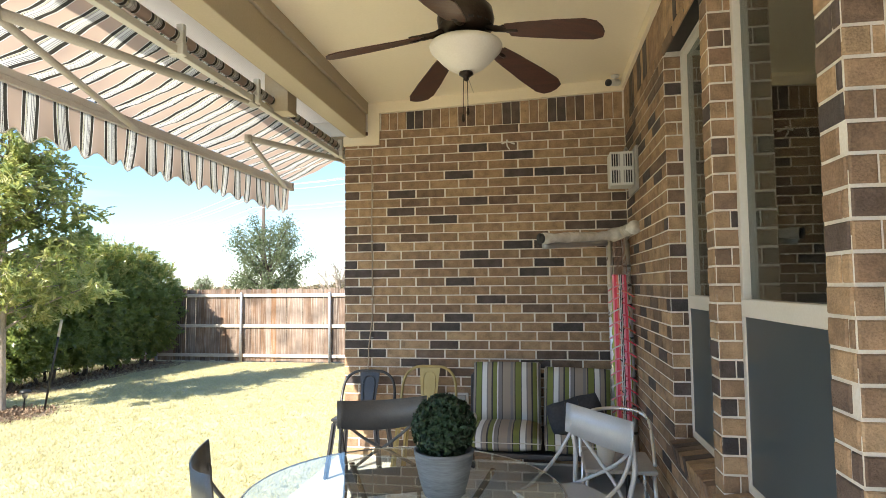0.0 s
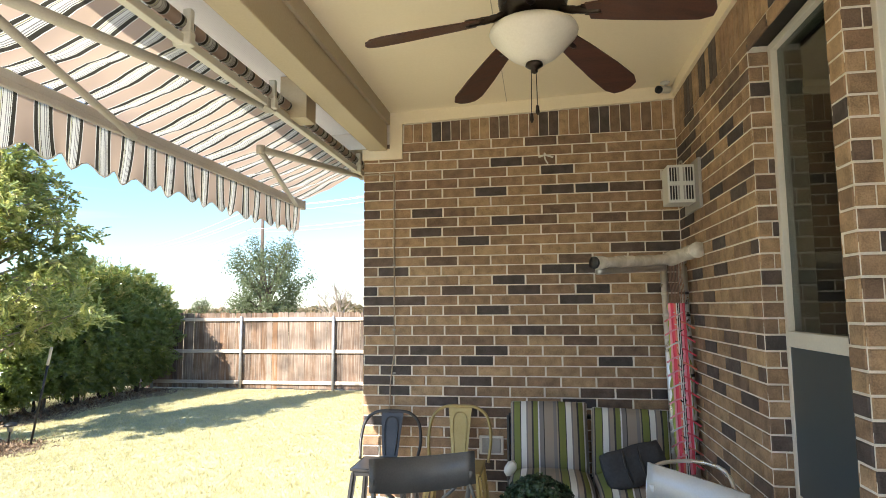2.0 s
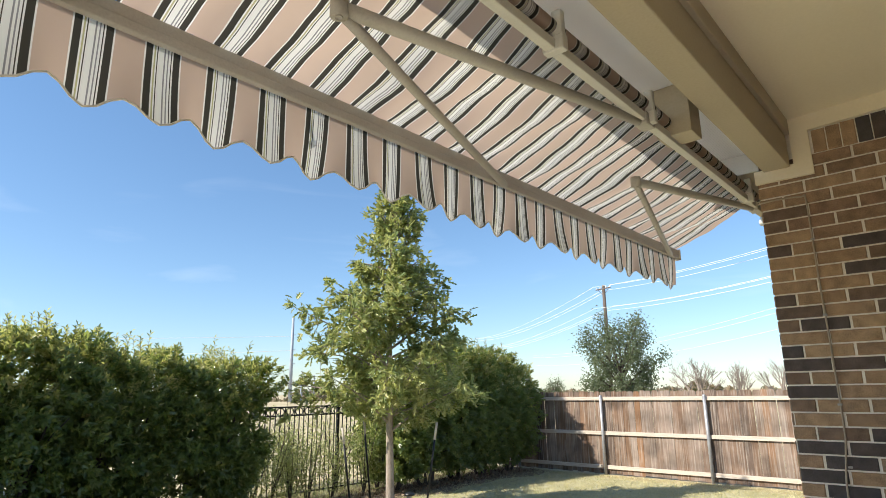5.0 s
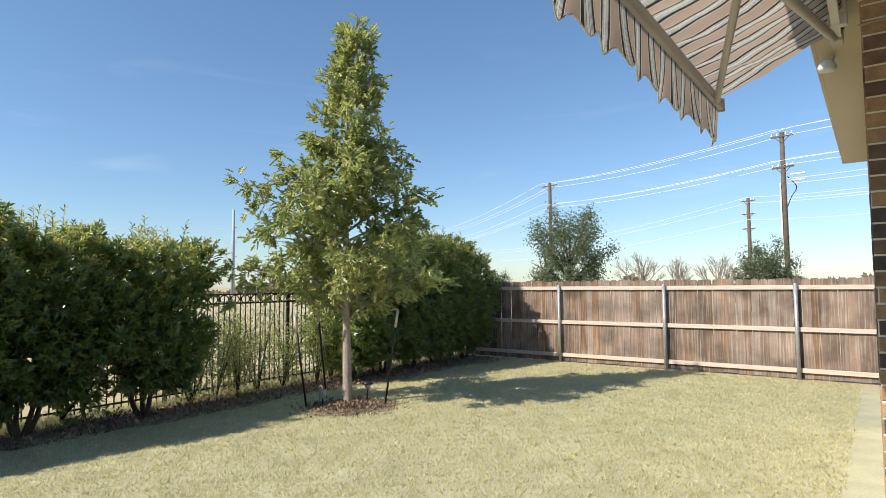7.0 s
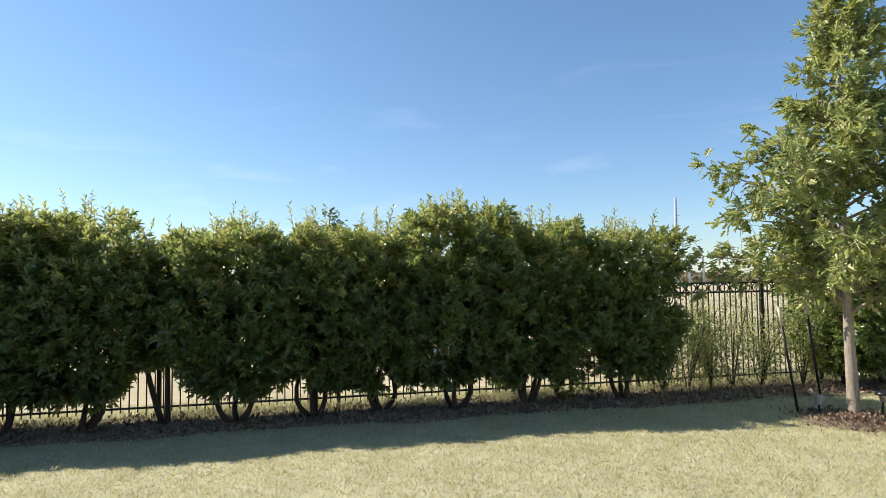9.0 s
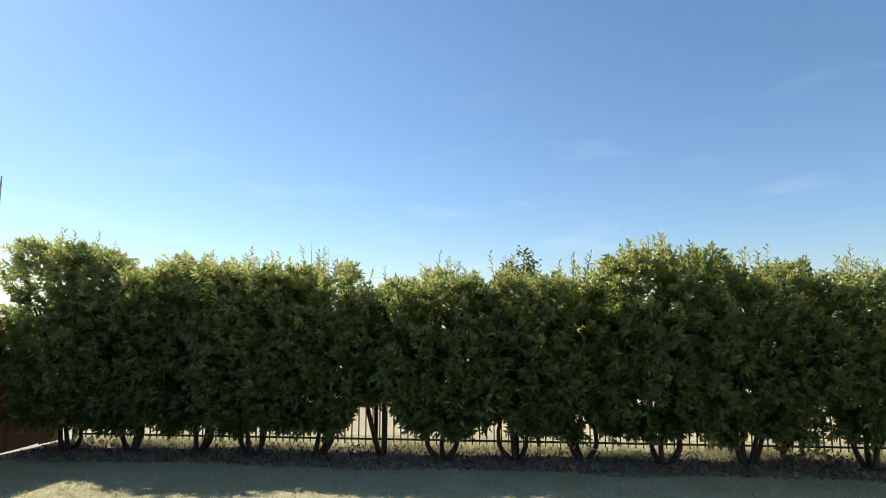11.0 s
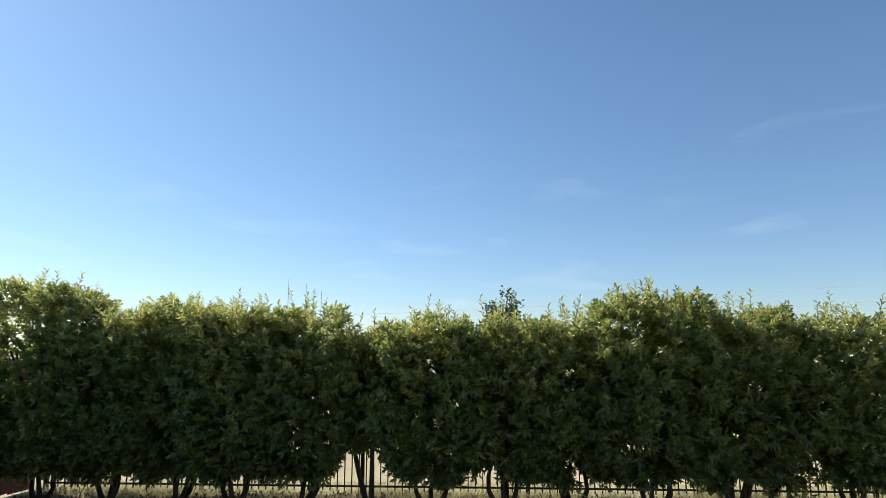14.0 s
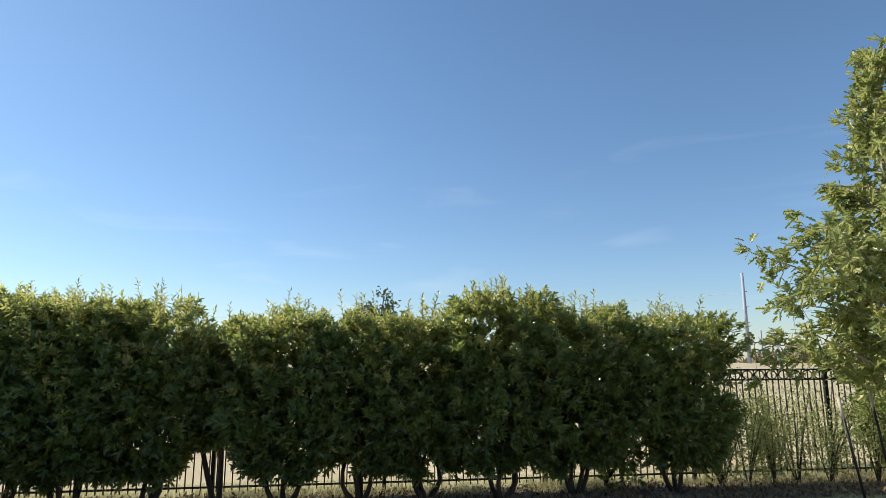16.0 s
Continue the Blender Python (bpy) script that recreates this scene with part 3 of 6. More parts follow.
    e = part("roof_edge", box(-1.60, -1.40, -1.6, 5.2, 3.08, 3.11), M_ROOF)
    tagged(e, "grey shingle edge of the patio roof", "roof", kind="structure")
    e = part("fascia", box(-1.41, -1.385, 5.2, 10.3, 2.80, 3.06, 0.004), M_BEAM)
    tagged(e, "tan painted fascia board along the eave", "fascia", kind="structure")
    # roof above, closing the house
    bm = bmesh.new()
    v = [(-1.43, 3.06), (4.0, 5.0), (9.0, 3.06), (9.0, 3.2), (4.0, 5.14), (-1.43, 3.12)]
    f = bm.faces.new([bm.verts.new((x, -1.65, z)) for x, z in v])
    r = bmesh.ops.extrude_face_region(bm, geom=[f])
    bmesh.ops.translate(bm, verts=[q for q in r["geom"] if isinstance(q, bmesh.types.BMVert)], vec=(0, 12.1, 0))
    bmesh.ops.recalc_face_normals(bm, faces=bm.faces)
    roof = part("roof", bm, M_ROOF)
    tagged(roof, "grey shingle roof over house and patio", "roof", kind="structure")
    # closed dark room behind the windows
    room = boxes_mesh("wall_inner", [(3.9, 4.0, -3.2, 5.3, 0, 3.2), (1.5, 4.0, -3.35, -3.2, 0, 3.3), (1.5, 4.0, 5.3, 5.4, 0, 3.3), (1.5, 4.0, -3.2, 5.3, -0.1, 0.0), (1.5, 4.0, -3.2, 5.3, 3.2, 3.3)], mixed("room_paint", (0.35, 0.33, 0.30), (0.4, 0.38, 0.35), 2, 0.8, 0))
    tagged(room, "plain unlit room behind the windows", "wall", kind="structure")


patio_shell()

# ---- windows ----
M_FRAME = mixed("window_vinyl", (0.70, 0.66, 0.58), (0.78, 0.74, 0.66), 4, 0.4, 0.03)
M_SCREEN = mixed("screen_mesh", (0.045, 0.062, 0.072), (0.06, 0.08, 0.09), 2, 0.35, 0.02, 300)


def glass_material(name, tint=(1, 1, 1), rough=0.0):
    m, t, b = nodes_of(name)
    b.inputs["Base Color"].default_value = (*tint, 1)
    b.inputs["Transmission Weight"].default_value = 1
    b.inputs["Roughness"].default_value = rough
    b.inputs["IOR"].default_value = 1.5
    return m


M_PANE = glass_material("window_glass", (0.42, 0.50, 0.46))
M_TABLEGLASS = glass_material("table_glass", (0.86, 0.94, 0.92))


def window(k, a, b):
    w = thing("window_%d" % k, "cream-framed double-hung window with dark insect screen", "window", kind="structure")
    x0, x1, f = HOUSE_X + 0.096, HOUSE_X + 0.15, 0.036
    z0, z1, zr0, zr1 = WIN_Z0, WIN_Z1 - 0.01, 1.335, 1.405
    bm = box(x0, x1, a, a + f, z0, z1, 0.003)
    add_box(bm, x0, x1, b - f, b, z0, z1, 0.003)
    add_box(bm, x0, x1, a + f, b - f, z1 - f, z1, 0.003)
    add_box(bm, x0, x1, a + f, b - f, z0, z0 + f, 0.003)
    part("window_frame", bm, M_FRAME, w)
    part("rail", box(x0 - 0.008, x1 - 0.01, a + f, b - f, zr0, zr1, 0.004), M_FRAME, w, "cream meeting rail")
    p = part("pane", box(x0 + 0.03, x0 + 0.034, a + f, b - f, zr1, z1 - f), M_PANE, w)
    p.visible_shadow = False
    part("insect_screen", box(x0 + 0.006, x0 + 0.01, a + f, b - f, z0 + f, zr0), M_SCREEN, w, "dark blue-grey screen")
    # lintel and rowlock sill
    part("lintel", box(HOUSE_X + 0.002, HOUSE_X + 0.1, a, b, WIN_Z1 - 0.006, WIN_Z1 + 0.006), M_IRON, w)
    y = a
    sill_mesh = mesh_of("brick", box(-0.125, 0.02, 0.004, 0.068, -0.085, 0.0, 0.004), M_BRICK)
    while y < b - 0.03:
        q = new("brick", sill_mesh)
        q.matrix_world = pose(HOUSE_X + 0.09, y, WIN_Z0 - 0.004, 0, -9, 0)
        q.parent = w
        y += 0.0755


for k, (a, b) in enumerate(OPENINGS):
    window(k + 1, a, b)

# ---- awning ----
M_ALU = mixed("awning_metal", (0.42, 0.39, 0.34), (0.52, 0.49, 0.43), 5, 0.5, 0.05, metal=0.0)
M_ALUW = mixed("awning_metal_white", (0.60, 0.58, 0.52), (0.68, 0.66, 0.60), 5, 0.45, 0.05)
STRIPE = 0.182


def stripe_material(name, axis, period, shift, stops, translucent=0.0, rough=0.8, wobble=0.0):
    """Stripes across one axis: stops are (start, colour) over one period."""
    m, t, b = nodes_of(name)
    n, l = t.nodes, t.links
    co = n.new("ShaderNodeTexCoord")
    sep = n.new("ShaderNodeSeparateXYZ")
    l.new(co.outputs["Object"], sep.inputs[0])
    ma = n.new("ShaderNodeMath")
    ma.operation = "MULTIPLY_ADD"
    l.new(sep.outputs[axis], ma.inputs[0])
    ma.inputs[1].default_value, ma.inputs[2].default_value = 1 / period, shift
    fr = n.new("ShaderNodeMath")
    fr.operation = "FRACT"
    l.new(ma.outputs[0], fr.inputs[0])
    ramp = n.new("ShaderNodeValToRGB")
    e = ramp.color_ramp
    e.interpolation = "CONSTANT"
    e.elements[0].position, e.elements[0].color = 0.0, (*stops[0][1], 1)
    e.elements[1].position, e.elements[1].color = stops[1][0], (*stops[1][1], 1)
    for p, c in stops[2:]:
        e.elements.new(p).color = (*c, 1)
    l.new(fr.outputs[0], ramp.inputs[0])
    a = n.new("ShaderNodeTexNoise")
    a.inputs["Scale"].default_value, a.inputs["Detail"].default_value = 3, 6
    l.new(co.outputs["Object"], a.inputs["Vector"])
    mr = n.new("ShaderNodeMapRange")
    mr.inputs[3].default_value, mr.inputs[4].default_value = 0.86, 1.12
    l.new(a.outputs["Fac"], mr.inputs[0])
    hsv = n.new("ShaderNodeHueSaturation")
    l.new(mr.outputs[0], hsv.inputs["Value"])
    l.new(ramp.outputs[0], hsv.inputs["Color"])
    l.new(hsv.outputs[0], b.inputs["Base Color"])
    b.inputs["Roughness"].default_value = rough
    w = n.new("ShaderNodeTexNoise")
    w.inputs["Scale"].default_value = 400
    l.new(co.outputs["Object"], w.inputs["Vector"])
    bp = n.new("ShaderNodeBump")
    bp.inputs["Strength"].default_value, bp.inputs["Distance"].default_value = 0.15, 0.001
    l.new(w.outputs["Fac"], bp.inputs["Height"])
    l.new(bp.outputs[0], b.inputs["Normal"])
    if translucent:
        tr = n.new("ShaderNodeBsdfTranslucent")
        l.new(hsv.outputs[0], tr.inputs[0])
        mx = n.new("ShaderNodeMixShader")
        mx.inputs[0].default_value = translucent
        l.new(b.outputs[0], mx.inputs[1])
        l.new(tr.outputs[0], mx.inputs[2])
        l.new(mx.outputs[0], n["Material Output"].inputs[0])
    return m


BEIGE, COAL, PALE, ASH, OLIVE = (0.55, 0.425, 0.345), (0.05, 0.048, 0.04), (0.78, 0.78, 0.75), (0.26, 0.26, 0.27), (0.45, 0.44, 0.24)
AWN_STOPS = [(0.0, COAL), (0.10, PALE), (0.122, OLIVE), (0.145, PALE), (0.165, COAL), (0.18, PALE), (0.275, ASH), (0.298, PALE), (0.33, ASH), (0.35, PALE), (0.38, COAL), (0.395, PALE), (0.42, COAL), (0.525, PALE), (0.55, BEIGE), (0.975, PALE)]
M_AWNING = stripe_material("awning_canvas", "Y", STRIPE, 0.265 - 1.232 / STRIPE % 1 + 1, AWN_STOPS, 0.38)
AWN_Y0, AWN_Y1 = -1.6, 5.52
ROLL, FRONT = Vector((-1.25, 0, 2.742)), Vector((-1.89, 0, 2.465))


def awning():
    a = thing("awning", "striped beige, white and charcoal retractable canvas awning, half open", "awning")
    # canvas, slack between the roller and the front bar
    bm = bmesh.new()
    nu, nv = 14, 260
    rows = []
    for i in range(nu + 1):
        s = i / nu
        row = []
        for j in range(nv + 1):
            y = AWN_Y0 + (AWN_Y1 - AWN_Y0) * j / nv
            p = ROLL.lerp(FRONT, s)
            belly = math.sin(math.pi * s)
            z = p.z + 0.035 - belly * (0.022 + 0.012 * math.sin(y * 3.1) + 0.008 * math.sin(y * 7.7 + 1)) - 0.013 * belly * math.sin(y * 12 + s * 5) - 0.008 * s * math.sin(y * 31 + s * 3) - 0.004 * belly * math.sin(y * 17 + s * 24)
            row.append(bm.verts.new((p.x, y + 0.045 * belly * math.sin(s * 5 + y * 0.9) * s + 0.02 * s * math.sin(s * 11 + y * 4), z)))
        rows.append(row)
    for r, q in zip(rows, rows[1:]):
        for j in range(nv):
            bm.faces.new((r[j], r[j + 1], q[j + 1], q[j]))
    part("canvas", bm, M_AWNING, a, smooth=True)
    # scalloped valance, slightly rippled
    bm = bmesh.new()
    cols = []
    n = 12 * int((AWN_Y1 - AWN_Y0) / STRIPE)
    for j in range(n + 1):
        y = AWN_Y0 + (AWN_Y1 - AWN_Y0) * j / n
        low = 0.245 + 0.026 * math.cos((y - 1.232) / STRIPE * math.tau)
        col = []
        for k in range(6):
            s = k / 5
            x = FRONT.x - 0.012 + s * s * (0.018 * math.sin((y - 1.2) / STRIPE * math.tau * 0.5 + 0.6) + 0.012 * math.sin(y * 5.3))
            col.append(bm.verts.new((x, y, FRONT.z - 0.012 - s * low)))
        cols.append(col)
    for c, d in zip(cols, cols[1:]):
        for k in range(5):
            bm.faces.new((c[k], d[k], d[k + 1], c[k + 1]))
    v = part("valance", bm, M_AWNING, a, "scalloped striped canvas edge", True)
    bm = bmesh.new()
    tube([v.data.vertices[6 * j + 5].co for j in range(0, n + 1, 2)], 0.0035, 5, bm)
    part("binding", bm, M_ALUW, v, "white bound edge")
    # front bar with a groove
    bm = box(-1.925, -1.875, AWN_Y0, AWN_Y1 + 0.02, 2.455, 2.50, 0.006)
    add_box(bm, -1.895, -1.868, AWN_Y0, AWN_Y1 + 0.01, 2.425, 2.458, 0.005)
    part("front_bar", bm, M_ALU, a, "pale grey-beige front bar")
    part("end_cap", box(-1.93, -1.865, AWN_Y1 + 0.02, AWN_Y1 + 0.035, 2.42, 2.505, 0.004), M_ALU, a)
    bm = tube([(ROLL.x, AWN_Y0, ROLL.z), (ROLL.x, AWN_Y1 - 0.1, ROLL.z)], 0.029, 20)
    part("roller_tube", bm, M_AWNING, a, "rolled striped canvas", True)
    part("torsion_bar", box(-1.272, -1.232, AWN_Y0, AWN_Y1 - 0.1, 2.645, 2.685, 0.004), M_ALUW, a, "square off-white bar")
    for y0, ye, yf, xe in ((3.5, 1.90, 3.24, -1.485), (5.33, 3.89, 5.36, -1.485), (-0.2, 1.44, -0.05, -1.80)):
        arm = part("arm", tube([(-1.262, y0, 2.655), (xe, ye, 2.525)], 0.023, 12), M_ALU, a, "folded pale metal arm", True)
        part("forearm", tube([(xe, ye, 2.515), (-1.875, yf, 2.435)], 0.018, 12), M_ALU, arm, "", True)
        bm = tube([(xe, ye, 2.496), (xe, ye, 2.548)], 0.027, 16)
        lathe([(0.012, -0.004), (0.012, 0.0), (0.0, 0.001)], 10, bm, (xe, ye, 2.495))
        part("elbow", bm, M_ALU, arm, "", True)
        part("shoulder", box(-1.29, -1.225, y0 - 0.05, y0 + 0.05, 2.63, 2.69, 0.008), M_ALU, arm)
    for y in (2.69, 3.5, 5.1, 1.2, 0.1):
        bm = box(-1.285, -1.20, y - 0.02, y + 0.02, 2.638, 2.70, 0.006)
        add_box(bm, -1.245, -1.205, y - 0.016, y + 0.016, 2.70, 2.80, 0.006)
        add_box(bm, -1.29, -1.275, y - 0.012, y + 0.012, 2.655, 2.675)
        part("bracket", bm, M_ALUW, a, "off-white roller bracket")
    for y in (1.45, 3.83, -0.9):
        bm = box(-1.30, -1.13, y - 0.075, y + 0.075, 2.665, 2.93, 0.004)
        part("mounting_block", bm, M_BEAM, a, "tan painted mounting block")
    part("crank_eye", tube([(-1.93, 2.06, 2.44), (-1.935, 2.06, 2.40), (-1.94, 2.075, 2.37), (-1.938, 2.06, 2.345)], 0.006, 8), M_ALU, a, "", True)


awning()
fl = thing("flood_light", "small white flood light under the house eave", "flood light")
part("head", lathe([(0.0, 0.0), (0.05, 0.004), (0.055, 0.03), (0.03, 0.075), (0.0, 0.08)], 18, None, (-1.335, 6.0, 2.69)), M_SOFFIT, fl, "white round lamp head", True)
part("stem", tube([(-1.30, 6.05, 2.8), (-1.31, 6.04, 2.76), (-1.335, 6.01, 2.74)], 0.012, 8), M_SOFFIT, fl)

# ---- ceiling fan ----
M_BRONZE = mixed("dark_bronze", (0.025, 0.018, 0.014), (0.05, 0.036, 0.028), 10, 0.35, 0.05, metal=0.7)
M_BLADE = mixed("walnut_blade", (0.035, 0.014, 0.009), (0.085, 0.033, 0.02), 4, 0.42, 0.1, 60, stretch=(0.6, 8, 8), coat=0.15)
M_OPAL = mixed("opal_glass", (0.66, 0.62, 0.53), (0.74, 0.70, 0.61), 6, 0.3, 0.0)


def ceiling_fan(x, y):
    f = thing("ceiling_fan", "dark bronze five-blade ceiling fan with opal glass bowl light", "ceiling fan", at=(x, y, 0))
    zc = ceil_z(x)
    part("canopy", lathe([(0.0, 0.0), (0.075, 0.0), (0.07, -0.03), (0.04, -0.07), (0.0, -0.075)], 28, None, (0, 0, zc)), M_BRONZE, f, "", True)
    part("downrod", tube([(0, 0, zc - 0.05), (0, 0, 2.80)], 0.013, 12), M_BRONZE, f, "", True)
    motor = part("motor_housing", lathe([(0.0, 0.19), (0.05, 0.19), (0.085, 0.17), (0.125, 0.13), (0.135, 0.08), (0.125, 0.035), (0.10, 0.015), (0.085, 0.0), (0.0, 0.0)], 40, None, (0, 0, 2.625)), M_BRONZE, f, "", True)
    for k in range(20):
        a = k * math.tau / 20
        part("vent_slot", box(0.119, 0.128, -0.012, 0.012, 2.665, 2.695, 0.002, pose(0, 0, 0, 0, 0, math.degrees(a))), M_IRON, motor)
    part("light_fitter", lathe([(0.0, 0.03), (0.08, 0.03), (0.085, 0.0), (0.11, -0.012), (0.11, -0.02), (0.0, -0.02)], 32, None, (0, 0, 2.60)), M_BRONZE, f, "", True)
    bowl = [(0.118, 0.004), (0.138, 0.002), (0.142, -0.008), (0.138, -0.022), (0.122, -0.042), (0.10, -0.068), (0.074, -0.095), (0.045, -0.114), (0.0, -0.12), (0.0, -0.11), (0.03, -0.106), (0.062, -0.09), (0.088, -0.068), (0.11, -0.04), (0.112, 0.0)]
    part("glass_bowl", lathe([(r * 1.2, z * 1.08) for r, z in bowl], 44, None, (0, 0, 2.585)), M_OPAL, f, "cream opal glass bowl", True)
    part("finial", lathe([(0.0, 0.0), (0.032, -0.002), (0.034, -0.012), (0.022, -0.02), (0.012, -0.028), (0.014, -0.036), (0.0, -0.045)], 20, None, (0, 0, 2.458)), M_BRONZE, f, "", True)
    for dx, L in ((0.006, 0.14), (-0.01, 0.17)):
        c = part("pull_chain", tube([(dx, -0.01, 2.43), (dx * 1.3, -0.012, 2.43 - L * 0.5), (dx * 1.4, -0.012, 2.43 - L)], 0.0018, 6), M_BRONZE, f)
        part("bob", lathe([(0.0, 0.0), (0.006, -0.006), (0.008, -0.03), (0.003, -0.04), (0.0, -0.041)], 10, None, (dx * 1.4, -0.012, 2.43 - L)), M_BRONZE, c, "", True)
    for k in range(5):
        a = 50 + 72 * k
        bm = bmesh.new()
        # blade outline, rounded tip, pitched
        out = [(0.22, -0.045), (0.30, -0.056), (0.48, -0.071), (0.60, -0.074), (0.645, -0.056), (0.66, -0.02), (0.66, 0.02), (0.645, 0.056), (0.60, 0.074), (0.48, 0.071), (0.30, 0.056), (0.22, 0.045)]
        lo = [bm.verts.new((r, w, -0.003)) for r, w in out]
        hi = [bm.verts.new((r, w, 0.003)) for r, w in out]
        bm.faces.new(lo[::-1])
        bm.faces.new(hi)
        for i in range(len(out)):
            bm.faces.new((lo[i], lo[(i + 1) % 12], hi[(i + 1) % 12], hi[i]))
        m = pose(0, 0, 2.657, 0, 0, a) @ pose(0, 0, 0, -12, 12.8, 0)
        bmesh.ops.transform(bm, verts=bm.verts, matrix=m)
        blade = part("blade", bm, M_BLADE, f, "dark walnut blade")
        bm = tube(spline([(0.10, 0, 0.02), (0.15, 0, 0.008), (0.20, 0.0, 0.006), (0.27, 0, 0.006)], 4), [0.014 + 0.001 * (i % 3) for i in range(13)], 8)
        add_box(bm, 0.20, 0.29, -0.032, 0.032, 0.003, 0.008, 0.002)
        bmesh.ops.transform(bm, verts=bm.verts, matrix=m)
        part("blade_iron", bm, M_BRONZE, blade, "", True)


ceiling_fan(0.222, 2.70)

# ---- wall fittings ----
M_WHITE = mixed("white_plastic", (0.62, 0.61, 0.57), (0.70, 0.69, 0.65), 5, 0.4, 0.02)
M_GREY = mixed("grey_plastic", (0.30, 0.29, 0.27), (0.38, 0.37, 0.35), 5, 0.5, 0.05)
M_BLACK = mixed("black_plastic", (0.012, 0.012, 0.013), (0.02, 0.02, 0.022), 8, 0.35, 0.02)


def security_camera():
    c = thing("security_camera", "small white bullet security camera with black face", "camera")
    z = ceil_z(1.14)
    part("mount", lathe([(0.0, 0.0), (0.035, 0.0), (0.033, -0.012), (0.012, -0.02), (0.0, -0.02)], 20, None, (1.17, 4.90, z - 0.0)), M_WHITE, c, "", True)
    part("arm", tube([(1.17, 4.90, z - 0.015), (1.165, 4.89, z - 0.045), (1.14, 4.88, z - 0.055)], 0.009, 8), M_WHITE, c)
    body = part("housing", tube([(1.20, 4.94, z - 0.045), (1.115, 4.84, z - 0.075)], 0.026, 16), M_WHITE, c, "", True)
    part("lens_face", tube([(1.116, 4.841, z - 0.075), (1.106, 4.829, z - 0.078)], 0.0275, 16), M_BLACK, body, "black lens face", True)


security_camera()


def vent_box():
    v = thing("vent_box", "white louvred plastic box on a grey wall plate", "vent box")
    part("plate", box(1.228, 1.249, 4.36, 4.74, 2.14, 2.46, 0.004), M_GREY, v, "grey backing plate")
    b = part("housing", box(1.06, 1.228, 4.44, 4.62, 2.185, 2.435, 0.008), M_WHITE, v)
    for i, z in enumerate((2.205, 2.325)):
        for j in range(9):
            x = 1.072 + 0.0165 * j
            if j == 4:
                continue
            part("louvre_slot", box(x, x + 0.010, 4.435, 4.442, z, z + 0.09), M_GREY if 2 < j < 6 else M_BLACK, b, "dark slot")
    part("divider", box(1.064, 1.224, 4.428, 4.44, 2.302, 2.316, 0.002), M_WHITE, b)
    part("cable", tube(spline([(1.22, 4.70, 2.46), (1.20, 4.72, 2.50), (1.225, 4.76, 2.53), (1.238, 4.80, 2.50)], 4), 0.006, 6), M_GREY, v)


vent_box()
cable = thing("wall_cable", "thin cream cable clipped down the brick wall", "cable")
part("cable", tube(spline([(-1.16, 4.985, 2.58), (-1.05, 4.983, 2.585), (-0.92, 4.983, 2.575), (-0.897, 4.983, 2.54), (-0.898, 4.985, 2.1), (-0.894, 4.984, 1.7), (-0.895, 4.985, 1.25), (-0.90, 4.984, 1.15), (-0.925, 4.982, 0.95), (-0.93, 4.982, 0.8), (-0.955, 4.98, 0.6), (-0.97, 4.975, 0.4)], 5), 0.0055, 7), mixed("cream_cable", (0.33, 0.27, 0.2), (0.42, 0.35, 0.27), 9, 0.6, 0), cable, "", True)
for z in (2.3, 1.85, 1.35, 1.02):
    part("clip", box(-0.907, -0.885, 4.977, 4.989, z, z + 0.012, 0.002), M_GREY, cable)
outlet = thing("outlet_cover", "grey weatherproof outlet cover on the brick wall", "outlet")
part("plate", box(-0.245, -0.065, 4.968, 4.988, 0.44, 0.575, 0.006), M_WHITE, outlet)
part("flap", box(-0.225, -0.085, 4.955, 4.969, 0.455, 0.56, 0.006), M_GREY, outlet, "grey hinged flap")
hook = thing("wall_hook", "small cream hook and hanging bracket on brick", "hook")
part("bracket", tube(spline([(0.29, 4.985, 2.69), (0.285, 4.95, 2.68), (0.29, 4.93, 2.63), (0.31, 4.94, 2.60)], 4), 0.006, 6), M_WHITE, hook)
part("wing", tube([(0.24, 4.97, 2.66), (0.29, 4.965, 2.675), (0.35, 4.97, 2.655)], 0.007, 6), M_WHITE, hook)

# ---- furniture ----
M_GUN = mixed("gunmetal_paint", (0.11, 0.115, 0.12), (0.15, 0.155, 0.16), 6, 0.42, 0.05, metal=0.2)
M_STEEL = mixed("brushed_steel", (0.40, 0.41, 0.42), (0.52, 0.53, 0.54), 8, 0.33, 0.03, metal=0.85)
M_SILVER = mixed("silver_paint", (0.50, 0.53, 0.57), (0.58, 0.61, 0.65), 6, 0.4, 0.03, metal=0.35)
M_CHROME = mixed("chrome", (0.74, 0.75, 0.77), (0.84, 0.85, 0.86), 8, 0.3, 0.0, metal=0.8)
M_GOLD = mixed("brass_paint", (0.36, 0.27, 0.10), (0.46, 0.36, 0.16), 6, 0.42, 0.04, metal=0.5)
M_DARKST = mixed("dark_steel", (0.05, 0.05, 0.055), (0.08, 0.08, 0.085), 6, 0.4, 0.04, metal=0.6)


